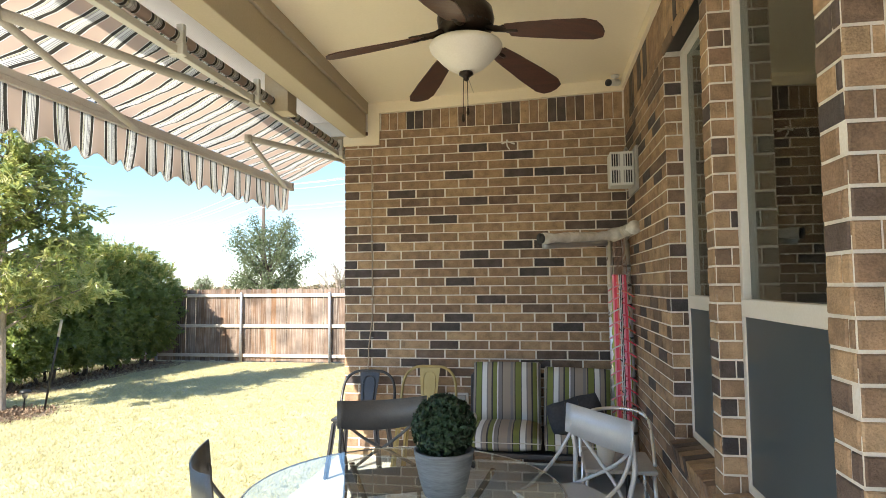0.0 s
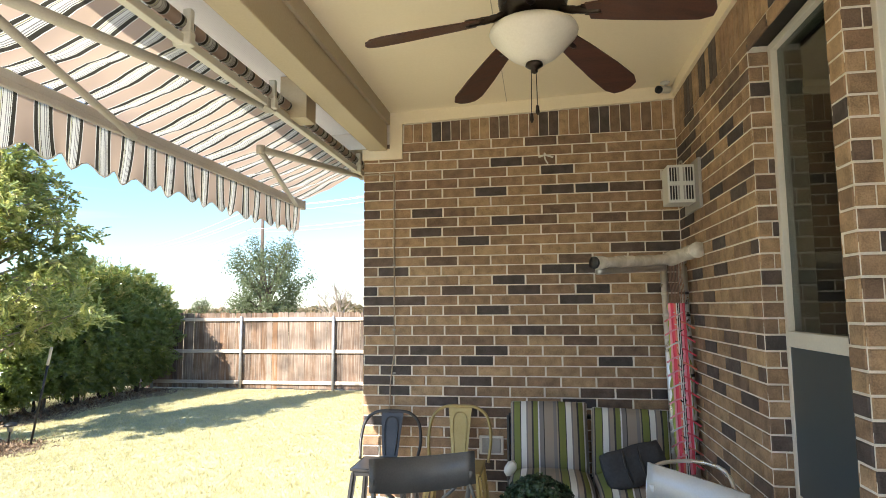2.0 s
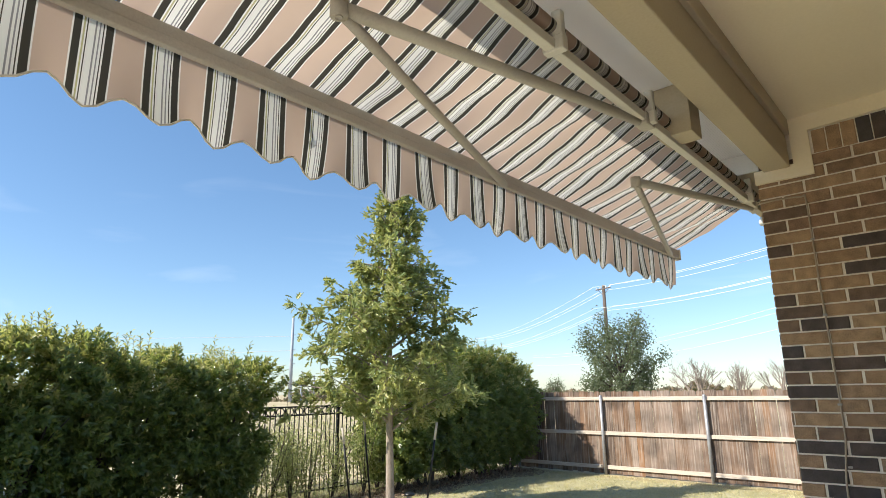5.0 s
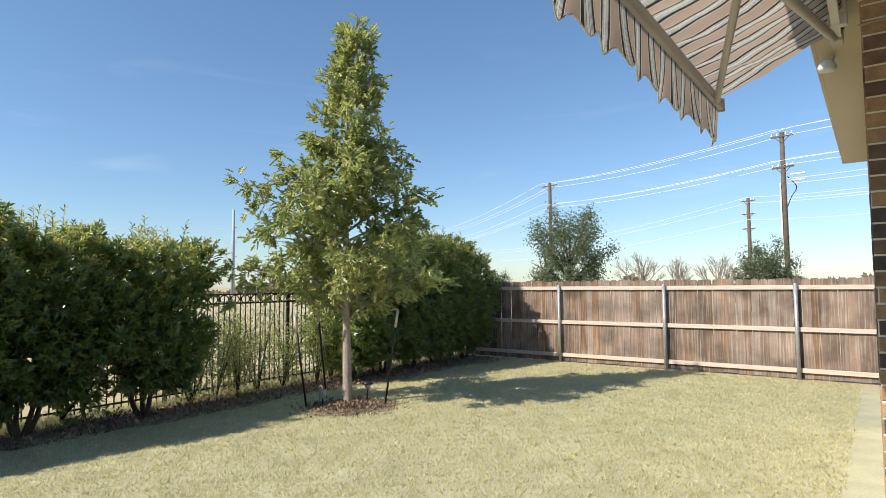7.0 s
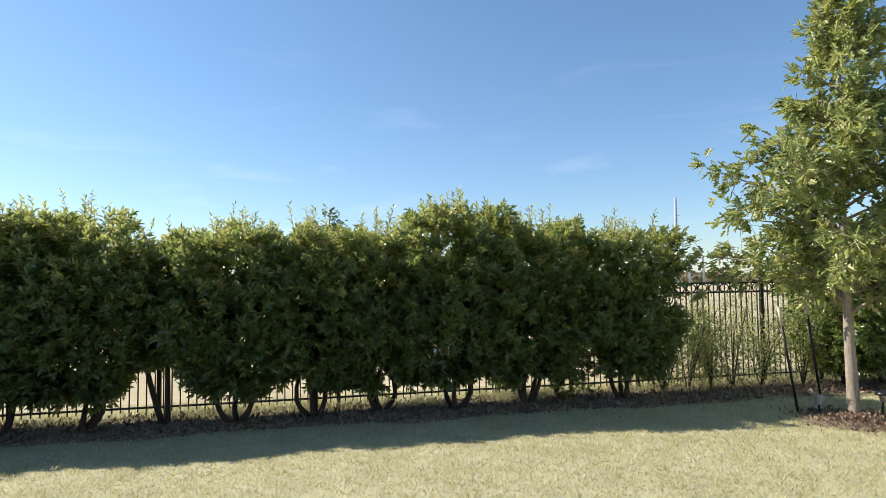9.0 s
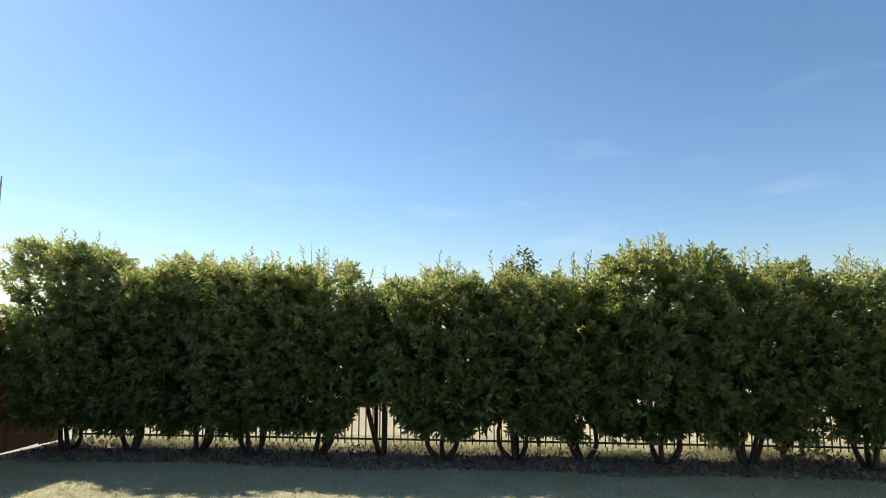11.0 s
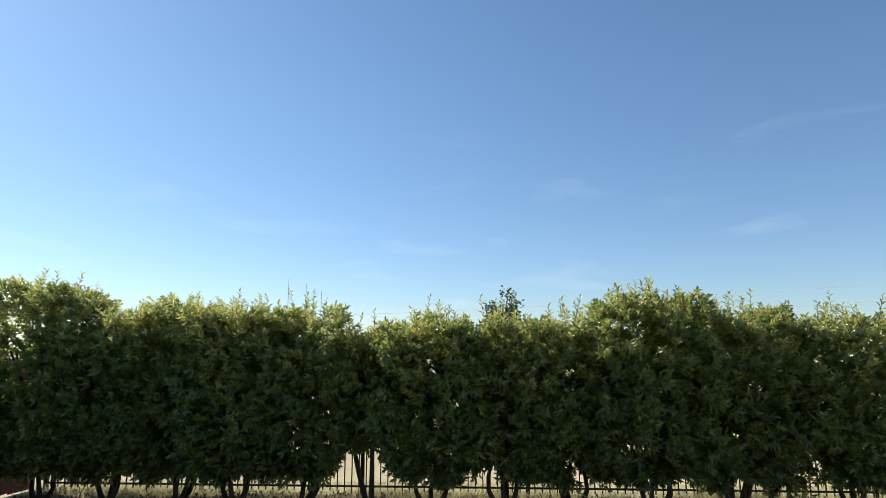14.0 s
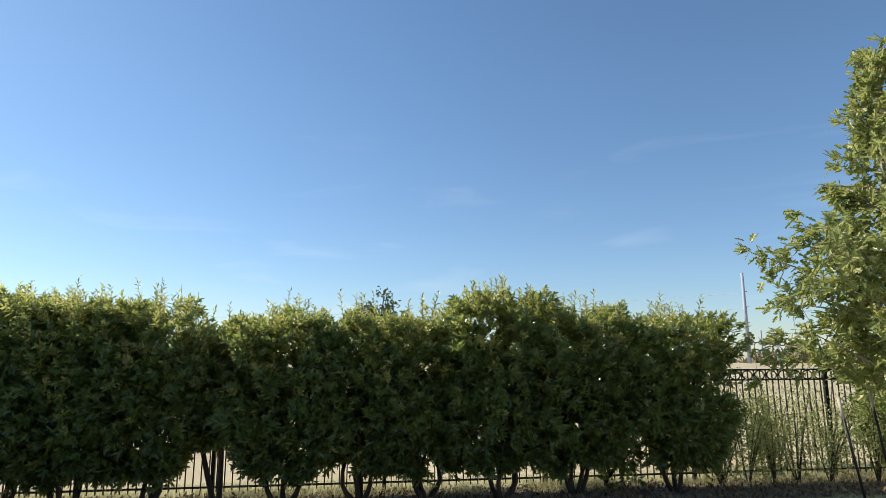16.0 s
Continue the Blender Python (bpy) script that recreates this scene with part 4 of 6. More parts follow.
def dining_chair(material, label, m):
    """Metal chair; its back rail is at the local origin's y = 0.2, it faces -y."""
    c = thing("dining_chair", label, "chair", "chairs round the glass table")
    bm = bmesh.new()
    n, w = 12, 0.25
    ring = []
    for i in range(n + 1):
        s = -1 + 2 * i / n
        y = 0.22 - 0.065 * s * s
        zt = 0.85 - 0.022 * (1 - s * s)
        zb = zt - 0.145 - 0.015 * (1 - s * s)
        ring.append([bm.verts.new((s * w, y + dy, z)) for dy, z in ((-0.008, zb), (0.006, zt), (0.014, zt), (0.0, zb))])
    for a, b in zip(ring, ring[1:]):
        for k in range(4):
            bm.faces.new((a[k], a[(k + 1) % 4], b[(k + 1) % 4], b[k]))
    bm.faces.new(ring[0][::-1])
    bm.faces.new(ring[-1])
    bmesh.ops.recalc_face_normals(bm, faces=bm.faces)
    part("back_rail", bm, material, c, "curved metal back rail", True)
    for s in (-1, 1):
        part("back_leg", tube(spline([(s * 0.235, 0.165, 0.76), (s * 0.22, 0.19, 0.62), (s * 0.20, 0.17, 0.45), (s * 0.215, 0.21, 0.2), (s * 0.235, 0.25, 0.0)], 5), 0.012, 8), material, c, "", True)
        part("front_leg", tube(spline([(s * 0.20, -0.17, 0.44), (s * 0.205, -0.19, 0.2), (s * 0.215, -0.21, 0.0)], 5), 0.012, 8), material, c, "", True)
        part("cross_bar", tube(spline([(s * 0.225, 0.185, 0.74), (s * 0.10, 0.205, 0.63), (-s * 0.06, 0.20, 0.53), (-s * 0.19, 0.165, 0.455)], 5), 0.009, 8), material, c, "", True)
        part("side_hoop", tube(spline([(s * 0.225, 0.18, 0.72), (s * 0.24, 0.08, 0.58), (s * 0.215, -0.08, 0.475), (s * 0.2, -0.15, 0.455)], 5), 0.009, 8), material, c, "", True)
    bm = box(-0.21, 0.21, -0.20, 0.19, 0.44, 0.458, 0.008)
    part("seat", bm, material, c)
    part("seat_ring", tube([(0.14 * math.cos(a * math.tau / 20), 0.14 * math.sin(a * math.tau / 20), 0.27) for a in range(20)], 0.006, 6, closed=True), material, c)
    c.matrix_basis = m
    return c


def facing(x, y, dx, dy):
    """Pose of a chair whose back rail's middle is at x, y and that faces along dx, dy."""
    a = math.degrees(math.atan2(dy, dx)) + 90
    m = pose(0, 0, 0, 0, 0, a)
    off = m @ Vector((0, 0.215, 0))
    return pose(x - off.x, y - off.y, 0, 0, 0, a)


dining_chair(M_GUN, "dark grey metal dining chair with crossed back bars", facing(-0.35, 3.29, 0.41, -0.91))
dining_chair(M_SILVER, "silvery metal dining chair with crossed back bars", facing(0.85, 3.06, -0.83, -0.55))
dining_chair(M_GUN, "dark grey metal dining chair beside the glass table", facing(-0.72, 2.06, 0.85, 0.53))


def glass_table(x, y, r):
    t = thing("glass_table", "round clear glass table on a dark metal base", "table", at=(x, y, 0))
    top = part("tabletop", lathe([(0.0, 0.74), (r - 0.004, 0.74), (r, 0.737), (r, 0.731), (r - 0.004, 0.728), (0.0, 0.728)], 72), M_TABLEGLASS, t, "clear glass top")
    part("rim", tube([((r + 0.004) * math.cos(a * math.tau / 64), (r + 0.004) * math.sin(a * math.tau / 64), 0.728) for a in range(64)], 0.006, 6, closed=True), M_STEEL, t, "", True)
    for k in range(4):
        a = math.radians(45 + 90 * k)
        c, s = math.cos(a), math.sin(a)
        part("leg", tube(spline([(c * 0.42, s * 0.42, 0.725), (c * 0.2, s * 0.2, 0.5), (c * 0.16, s * 0.16, 0.35), (c * 0.36, s * 0.36, 0.0)], 5), 0.012, 8), M_DARKST, t, "", True)
    part("base_ring", tube([(0.17 * math.cos(a * math.tau / 24), 0.17 * math.sin(a * math.tau / 24), 0.40) for a in range(24)], 0.008, 6, closed=True), M_DARKST, t)


glass_table(0.05, 2.15, 0.57)
M_POT = mixed("blue_grey_pot", (0.13, 0.15, 0.17), (0.23, 0.255, 0.28), 18, 0.85, 0.5, 90, stretch=(0.4, 0.4, 3))
M_BOX = leaf_material("boxwood_leaf", [(0.0, (0.008, 0.025, 0.012)), (0.5, (0.02, 0.055, 0.026)), (1.0, (0.05, 0.10, 0.05))], 0.45, 0.08, (0.05, 0.12, 0.04))


def topiary(x, y, z):
    p = thing("potted_topiary", "round clipped green topiary ball in a blue-grey pot", "potted plant", at=(x, y, z))
    prof = [(0.0, 0.0), (0.050, 0.0), (0.056, 0.006)]
    for i in range(15):
        h = 0.012 + i * 0.0095
        w = 0.058 + 0.044 * (h / 0.155) ** 0.6
        prof += [(w, h), (w + 0.0022, h + 0.004)]
    prof += [(0.104, 0.156), (0.104, 0.164), (0.096, 0.164), (0.09, 0.145), (0.0, 0.145)]
    part("pot", lathe(prof, 36), M_POT, p, "ribbed blue-grey pot", True)
    rng = np.random.default_rng(5)
    n = 780
    k = np.arange(n) + 0.5
    th, zz = k * 2.39996, 1 - 2 * k / n
    d = np.stack([np.cos(th) * np.sqrt(1 - zz * zz), np.sin(th) * np.sqrt(1 - zz * zz), zz], axis=1)
    d += rng.normal(0, 0.06, d.shape)
    d /= np.linalg.norm(d, axis=1)[:, None]
    at = d * rng.uniform(0.090, 0.102, n)[:, None] + [0, 0, 0.24]
    keep = at[:, 2] > 0.155
    v, f = sprig_leaves(rng, at[keep], d[keep], np.full(keep.sum(), 0.008), 6, 0.017, 0.0105, 1.5)
    raw_mesh("foliage", v, f, M_BOX, p, "small dense dark-green leaves")
    part("core", lathe([(0.0, -0.085), (0.06, -0.06), (0.088, 0), (0.06, 0.06), (0.0, 0.088)], 16, None, (0, 0, 0.235)), mixed("leaf_core", (0.006, 0.014, 0.007), (0.012, 0.025, 0.012), 30, 0.9, 0.3), p)


topiary(0.205, 2.08, 0.742)


def cafe_chair(x, material, label, top):
    """Pressed-metal chair with a hoop back, against the wall and facing -y."""
    c = thing("cafe_chair", label, "chair", "pressed-metal chairs by the wall", at=(x, 4.62, 0))
    k = top / 0.84
    part("back_hoop", tube(spline([(-0.21, 0.12, 0.44), (-0.225, 0.19, 0.62 * k), (-0.20, 0.23, 0.76 * k), (-0.12, 0.25, 0.83 * k), (0, 0.25, 0.84 * k), (0.12, 0.25, 0.83 * k), (0.20, 0.23, 0.76 * k), (0.225, 0.19, 0.62 * k), (0.21, 0.12, 0.44)], 6), 0.0115, 10), material, c, "bent tube hoop", True)
    bm = bmesh.new()
    vs = []
    for y0 in (0.0, 0.006):
        vs.append([bm.verts.new(p) for p in ((-0.055, 0.16 + y0, 0.44), (0.055, 0.16 + y0, 0.44), (0.085, 0.25 + y0, 0.835 * k), (-0.085, 0.25 + y0, 0.835 * k))])
    bm.faces.new(vs[0][::-1])
    bm.faces.new(vs[1])
    for i in range(4):
        bm.faces.new((vs[0][i], vs[0][(i + 1) % 4], vs[1][(i + 1) % 4], vs[1][i]))
    bmesh.ops.recalc_face_normals(bm, faces=bm.faces)
    splat = part("splat", bm, material, c, "tapered flat back panel")
    lift = lambda sx, z: (sx, 0.155 + (z - 0.44) / (0.395 * k) * 0.09, z)
    arch = [lift(-0.035, 0.46), lift(-0.045, 0.62 * k), lift(-0.05, 0.73 * k), lift(-0.035, 0.785 * k), lift(0.0, 0.80 * k), lift(0.035, 0.785 * k), lift(0.05, 0.73 * k), lift(0.045, 0.62 * k), lift(0.035, 0.46)]
    part("embossed_arch", tube(spline(arch, 5), 0.004, 6), material, splat, "", True)
    part("seat", box(-0.19, 0.19, -0.19, 0.17, 0.432, 0.45, 0.016), material, c)
    part("apron", box(-0.175, 0.175, -0.175, 0.155, 0.40, 0.432, 0.006), material, c)
    for sx in (-1, 1):
        for sy, y0 in ((-1, -0.165), (1, 0.145)):
            bm = bmesh.new()
            add_box(bm, -0.02, 0.02, -0.003, 0.003, 0, 0.42)
            add_box(bm, -0.003, 0.003, -0.02, 0.02, 0, 0.42)
            for v in bm.verts:
                t = 1 - v.co.z / 0.42
                v.co.x += sx * (0.165 + 0.05 * t)
                v.co.y += y0 + sy * 0.05 * t
            part("leg", bm, material, c)


cafe_chair(-0.88, M_DARKST, "dark grey pressed-metal cafe chair against the brick wall", 0.76)
cafe_chair(-0.37, M_GOLD, "gold pressed-metal cafe chair against the brick wall", 0.805)
GN, WH, GY, DK, TP = (0.17, 0.195, 0.055), (0.66, 0.66, 0.66), (0.20, 0.19, 0.19), (0.045, 0.042, 0.045), (0.30, 0.25, 0.21)
CUSH = [(0.0, TP), (0.10, GY), (0.17, TP), (0.20, DK), (0.225, GN), (0.36, DK), (0.38, WH), (0.50, GY), (0.53, TP), (0.62, DK), (0.66, GN), (0.76, WH), (0.79, GY), (0.88, DK), (0.90, TP)]
M_CUSHION = stripe_material("striped_cushion", "X", 0.31, 0.0, CUSH, 0, 0.85)
M_PIPING = mixed("pale_piping", (0.55, 0.52, 0.46), (0.62, 0.60, 0.54), 8, 0.8, 0)


def cushion(name, w, d, h, parent, m, puff=0.025):
    """A soft box, w wide, d deep, h thick."""
    bm = bmesh.new()
    bmesh.ops.create_cube(bm, size=1)
    bmesh.ops.subdivide_edges(bm, edges=bm.edges, cuts=7, use_grid_fill=True)
    for v in bm.verts:
        x, y, z = v.co * 2
        e = (1 - abs(x) ** 6) * (1 - abs(y) ** 6)
        v.co = Vector((x * w / 2 * (1 - 0.02 * y * y), y * d / 2 * (1 - 0.02 * x * x), z * (h / 2 * (0.55 + 0.45 * max(0, e) ** 0.5)) + (puff * z * max(0, (1 - x * x) * (1 - y * y))) + 0.004 * math.sin(x * 9 + y * 5)))
    ob = part(name, bm, M_CUSHION, parent, "striped cushion in green, grey and white", True)
    ob.matrix_basis = m
    pts = [(sx * w / 2 * 0.99, sy * d / 2 * 0.99, 0.0) for sx, sy in ((-1, -1), (1, -1), (1, 1), (-1, 1))]
    part("piping", tube([Vector(pts[i]).lerp(Vector(pts[(i + 1) % 4]), t) for i in range(4) for t in (0.02, 0.25, 0.5, 0.75, 0.98)], 0.004, 6, closed=True), M_PIPING, ob)
    return ob


def loveseat():
    s = thing("loveseat", "dark metal loveseat with striped green and grey cushions", "sofa", at=(0.54, 4.55, 0))
    for sx in (-1, 1):
        part("leg", tube([(sx * 0.56, -0.3, 0.0), (sx * 0.56, -0.3, 0.33)], 0.016, 8), M_DARKST, s)
        part("leg", tube([(sx * 0.56, 0.3, 0.0), (sx * 0.56, 0.36, 0.74)], 0.016, 8), M_DARKST, s)
    part("seat_frame", box(-0.57, 0.57, -0.33, 0.34, 0.265, 0.30, 0.008), M_DARKST, s)
    part("back_frame", tube([(-0.56, 0.36, 0.74), (0.56, 0.36, 0.74)], 0.016, 8), M_DARKST, s)
    cushion("seat_cushion", 0.53, 0.56, 0.13, s, pose(-0.275, -0.06, 0.365, -2, 0, 0))
    cushion("seat_cushion", 0.53, 0.56, 0.13, s, pose(0.275, -0.06, 0.36, -2, 0, 0))
    cushion("back_cushion", 0.53, 0.50, 0.12, s, pose(-0.275, 0.25, 0.605, 76, 0, 0))
    cushion("back_cushion", 0.53, 0.47, 0.12, s, pose(0.28, 0.25, 0.58, 76, 1.5, -2))


loveseat()
bag = thing("throw_bag", "dark blue-grey soft bag lying on the seat cushions", "bag")
bm = bmesh.new()
bmesh.ops.create_cube(bm, size=1)
bmesh.ops.subdivide_edges(bm, edges=bm.edges, cuts=6, use_grid_fill=True)
for v in bm.verts:
    x, y, z = v.co * 2
    v.co = Vector((x * 0.19 * (1 - 0.05 * z * z), y * 0.06 * (1 - 0.3 * x ** 4) * (1 - 0.25 * z ** 4) + 0.003 * math.sin(7 * x + 5 * z), z * 0.115 * (1 - 0.05 * x * x) + 0.004 * math.sin(x * 6)))
b = part("body", bm, mixed("dark_fabric", (0.018, 0.02, 0.026), (0.04, 0.045, 0.055), 7, 0.7, 0.6, 60, depth=0.01), bag, "", True)
b.matrix_basis = pose(0.77, 4.36, 0.545, -24, -16, 6)
for k in (-0.05, 0.045):
    st = part("strap", tube(spline([(k, -0.05, -0.10), (k - 0.01, -0.085, 0.0), (k + 0.01, -0.045, 0.10)], 4), 0.007, 6), M_BLACK, b)
cloth = thing("folded_cloth", "white folded cloth beside the striped cushion", "cloth")
bm = bmesh.new()
bmesh.ops.create_cube(bm, size=1)
bmesh.ops.subdivide_edges(bm, edges=bm.edges, cuts=4, use_grid_fill=True)
for v in bm.verts:
    x, y, z = v.co * 2
    v.co = Vector((x * 0.035, y * 0.03 * (1 - 0.4 * x * x), z * 0.05 * (1 - 0.55 * x * x) + 0.004 * math.sin(x * 8 + y * 4)))
part("fold", bm, M_WHITE, cloth, "", True).matrix_basis = pose(0.0, 4.62, 0.44, 0, 35, 0)


def chrome_chair():
    c = thing("tub_chair", "chrome tube chair with a grey seat in the corner", "chair", at=(0.97, 3.72, 0))
    part("seat", box(-0.2, 0.2, -0.21, 0.2, 0.405, 0.43, 0.012), M_GREY, c, "flat grey seat")
    part("back_hoop", tube(spline([(-0.2, 0.15, 0.40), (-0.19, 0.22, 0.58), (-0.13, 0.26, 0.655), (0.02, 0.28, 0.675), (0.15, 0.26, 0.665), (0.215, 0.19, 0.63), (0.215, 0.05, 0.54), (0.2, -0.1, 0.43)], 6), 0.011, 10), M_CHROME, c, "bent chrome tube", True)
    for sx, sy in ((-1, -1), (1, -1), (1, 1), (-1, 1)):
        part("leg", tube([(sx * 0.18, sy * 0.18, 0.41), (sx * 0.2, sy * 0.2, 0.0)], 0.011, 8), M_CHROME, c, "", True)


chrome_chair()
pail = thing("pail", "white plastic pail standing on the grey chair seat", "pail", at=(0.90, 3.62, 0.43))
part("body", lathe([(0.0, 0.0), (0.042, 0.0), (0.058, 0.135), (0.061, 0.14), (0.058, 0.142), (0.053, 0.135), (0.04, 0.01), (0.0, 0.008)], 28), M_WHITE, pail, "", True)
part("handle", tube(spline([(-0.058, 0, 0.13), (-0.045, 0.02, 0.19), (0, 0.03, 0.215), (0.045, 0.02, 0.19), (0.058, 0, 0.13)], 5), 0.003, 6), M_STEEL, pail)


# ---- hammock stand in the corner ----
def hammock_stand():
    s = thing("hammock_stand", "silvery tube stand bundled with a bright woven hammock", "hammock stand")
    for x0, x1 in ((1.09, 1.075), (1.215, 1.20)):
        p = part("pole", tube([(x0, 4.68, 0.0), (x1, 4.78, 1.86)], 0.023 if x0 < 1.15 else 0.03, 14), M_CHROME, s, "polished metal pole", True)
        for z in (0.35, 0.55, 0.75, 1.05, 1.3, 1.45, 1.6):
            t = z / 1.86
            part("strap", tube([(x0 + (x1 - x0) * t - 0.001, 4.68 + 0.1 * t, z), (x0 + (x1 - x0) * t - 0.001, 4.68 + 0.1 * t, z + 0.018)], 0.0255 if x0 < 1.15 else 0.0325, 14), M_BLACK if x0 > 1.15 else M_WHITE, p, "wrapped tie")
    part("crosspiece", tube(spline([(0.57, 4.15, 1.735), (0.8, 4.34, 1.755), (1.03, 4.54, 1.775)], 4), 0.022, 12), M_STEEL, s, "", True)
    wrap = mixed("clear_wrap", (0.56, 0.52, 0.43), (0.80, 0.76, 0.68), 9, 0.25, 0.6, 40, depth=0.01)
    pts = spline([(0.56, 4.13, 1.785), (0.75, 4.3, 1.80), (0.93, 4.46, 1.815), (1.08, 4.58, 1.835), (1.17, 4.58, 1.86), (1.215, 4.40, 1.875)], 5)
    rng = random.Random(2)
    part("wrapped_bar", tube(pts, [0.036 + rng.uniform(-0.004, 0.005) + (0.012 if i > 14 else 0) for i in range(len(pts))], 12), wrap, s, "plastic-wrapped bar", True)
    part("end_cap", tube([(0.557, 4.127, 1.785), (0.545, 4.117, 1.784)], 0.037, 14), M_BLACK, s, "black end cap", True)
    # woven hammock cords hanging as a bundle
    colours = [("rose", (0.80, 0.10, 0.16)), ("coral", (0.80, 0.24, 0.18)), ("white", (0.70, 0.70, 0.68)), ("black", (0.012, 0.012, 0.014)), ("lime", (0.42, 0.50, 0.12)), ("pink", (0.85, 0.35, 0.42))]
    mats = [mixed("cord_" + n, tuple(v * 0.75 for v in c), c, 30, 0.85, 0.4) for n, c in colours]
    weave = [(0.0, (0.42, 0.50, 0.12)), (0.07, (0.85, 0.35, 0.42)), (0.16, (0.80, 0.10, 0.16)), (0.30, (0.80, 0.24, 0.18)), (0.40, (0.70, 0.70, 0.68)), (0.46, (0.012, 0.012, 0.014)), (0.50, (0.70, 0.70, 0.68)), (0.55, (0.012, 0.012, 0.014)), (0.59, (0.85, 0.30, 0.40)), (0.72, (0.80, 0.10, 0.16)), (0.86, (0.70, 0.70, 0.68)), (0.92, (0.30, 0.36, 0.10))]
    bm = bmesh.new()
    rows = []
    for i in range(61):
        z = 1.54 - 1.10 * i / 60
        half = 0.052 + 0.016 * math.sin(i / 60 * math.pi * 0.8) + 0.003 * math.sin(i * 0.9)
        row = []
        for k in range(41):
            a = -1 + k / 20
            depth_ = 0.028 * (1 - a * a) + 0.007 * math.cos(a * 17 + 0.15 * math.sin(i * 0.5)) + 0.003 * math.sin(i * 2.1 + k)
            row.append(bm.verts.new((1.142 + a * half + 0.004 * math.sin(i * 1.1 + a * 3), 4.655 + 0.08 * (z - 0.5) - depth_, z)))
        rows.append(row)
    for r, q in zip(rows, rows[1:]):
        for k in range(40):
            bm.faces.new((r[k], r[k + 1], q[k + 1], q[k]))
    ham = part("hammock", bm, stripe_material("hammock_weave", "X", 0.135, -1.075 / 0.135 % 1, weave, 0, 0.9), s, "folded bright woven hammock", True)
    mod = ham.modifiers.new("thick", "SOLIDIFY")
    mod.thickness = 0.01
    # zigzag knots down the middle
    for k in range(26):
        z = 1.46 - k * 0.038
        for side in (-1, 1):
            part("knot", tube([(1.142, 4.618 + 0.08 * (z - 0.5), z), (1.142 + side * 0.028, 4.624 + 0.08 * (z - 0.5), z + 0.02)], 0.0055, 5), mats[3 if k % 2 else 2], ham)
    rope = mixed("brown_rope", (0.20, 0.12, 0.085), (0.32, 0.20, 0.15), 30, 0.9, 0.4)
    for k in range(10):
        x = 1.105 + 0.0093 * k
        part("rope", tube(spline([(x + 0.004, 4.735, 1.82), (x - 0.004, 4.725, 1.72), (x + 0.005, 4.72, 1.62), (x, 4.715, 1.50)], 4), 0.003, 5), rope, ham, "brown rope")
    for k in range(22):
        z = 0.5 + k * 0.045
        i = (0, 5, 1, 5, 0, 2)[k % 6]
        side = -1 if k % 2 else 1
        part("fringe", tube([(1.147 + side * 0.005, 4.615 + 0.08 * (z - 0.5), z + 0.02), (1.147 + side * 0.05, 4.62 + 0.08 * (z - 0.5), z), (1.147 + side * 0.095, 4.625 + 0.08 * (z - 0.5), z - 0.03)], 0.006, 5), mats[i], ham)


hammock_stand()


# ---- wood fence ----
FENCE_Y = 14.62


def picket_mesh(material, width, height):
    bm = bmesh.new()
    add_box(bm, -width / 2, width / 2, 0, 0.016, 0, height)
    bmesh.ops.bevel(bm, geom=[e for e in bm.edges if all(v.co.z > height - 0.01 for v in e.verts) and abs(e.verts[0].co.x - e.verts[1].co.x) < 0.001], offset=0.025, segments=1, affect="EDGES")
    return mesh_of("picket", bm, material)


def back_fence():
    rng = random.Random(4)
    x_left, x_right = -10.4, 1.0
    f = thing("fence_north", "weathered grey-brown cedar picket fence with steel posts", "fence", kind="structure")
    meshes = [picket_mesh(M_WOODF, w, 1.89) for w in (0.135, 0.14, 0.145)]
    x = x_left
    while x < x_right:
        p = new("picket", rng.choice(meshes))
        p.matrix_world = pose(x, FENCE_Y + 0.045 + rng.uniform(-0.003, 0.003), lawn_z(x, FENCE_Y) + 0.02 + rng.uniform(-0.012, 0.012), 0, rng.uniform(-0.4, 0.4), rng.uniform(-1.5, 1.5))
        p.parent = f
        x += 0.1435
    for k in range(5):
        px = -9.7 + 2.44 * k
        zb = lawn_z(px, FENCE_Y)
        bm = tube([(px, FENCE_Y - 0.035, zb - 0.05), (px, FENCE_Y - 0.035, zb + 1.78)], 0.036, 12)
        lathe([(0.036, 0), (0.036, 0.03), (0.02, 0.05), (0, 0.055)], 12, bm, (px, FENCE_Y - 0.035, zb + 1.77))
        part("post", bm, M_STEELPOST, f, "galvanised steel post", True)
        if k < 4:
            for h in (0.17, 0.94, 1.74):
                z0, z1 = lawn_z(px, FENCE_Y) + h, lawn_z(px + 2.438, FENCE_Y) + h
                a = math.degrees(math.atan2(z1 - z0, 2.438))
                part("rail", box(0.005, 2.433, 0, 0.04, -0.042, 0.042, 0.004, pose(px, FENCE_Y, z0, 0, -a, 0)), M_RAIL, f)
    for h in (0.17, 0.94, 1.74):
        z0 = lawn_z(x_left, FENCE_Y) + h
        part("rail", box(x_left, -9.71, FENCE_Y, FENCE_Y + 0.04, z0 - 0.042, z0 + 0.042, 0.004), M_RAIL, f)


back_fence()

# ---- iron fence ----
IRON_X = -10.4


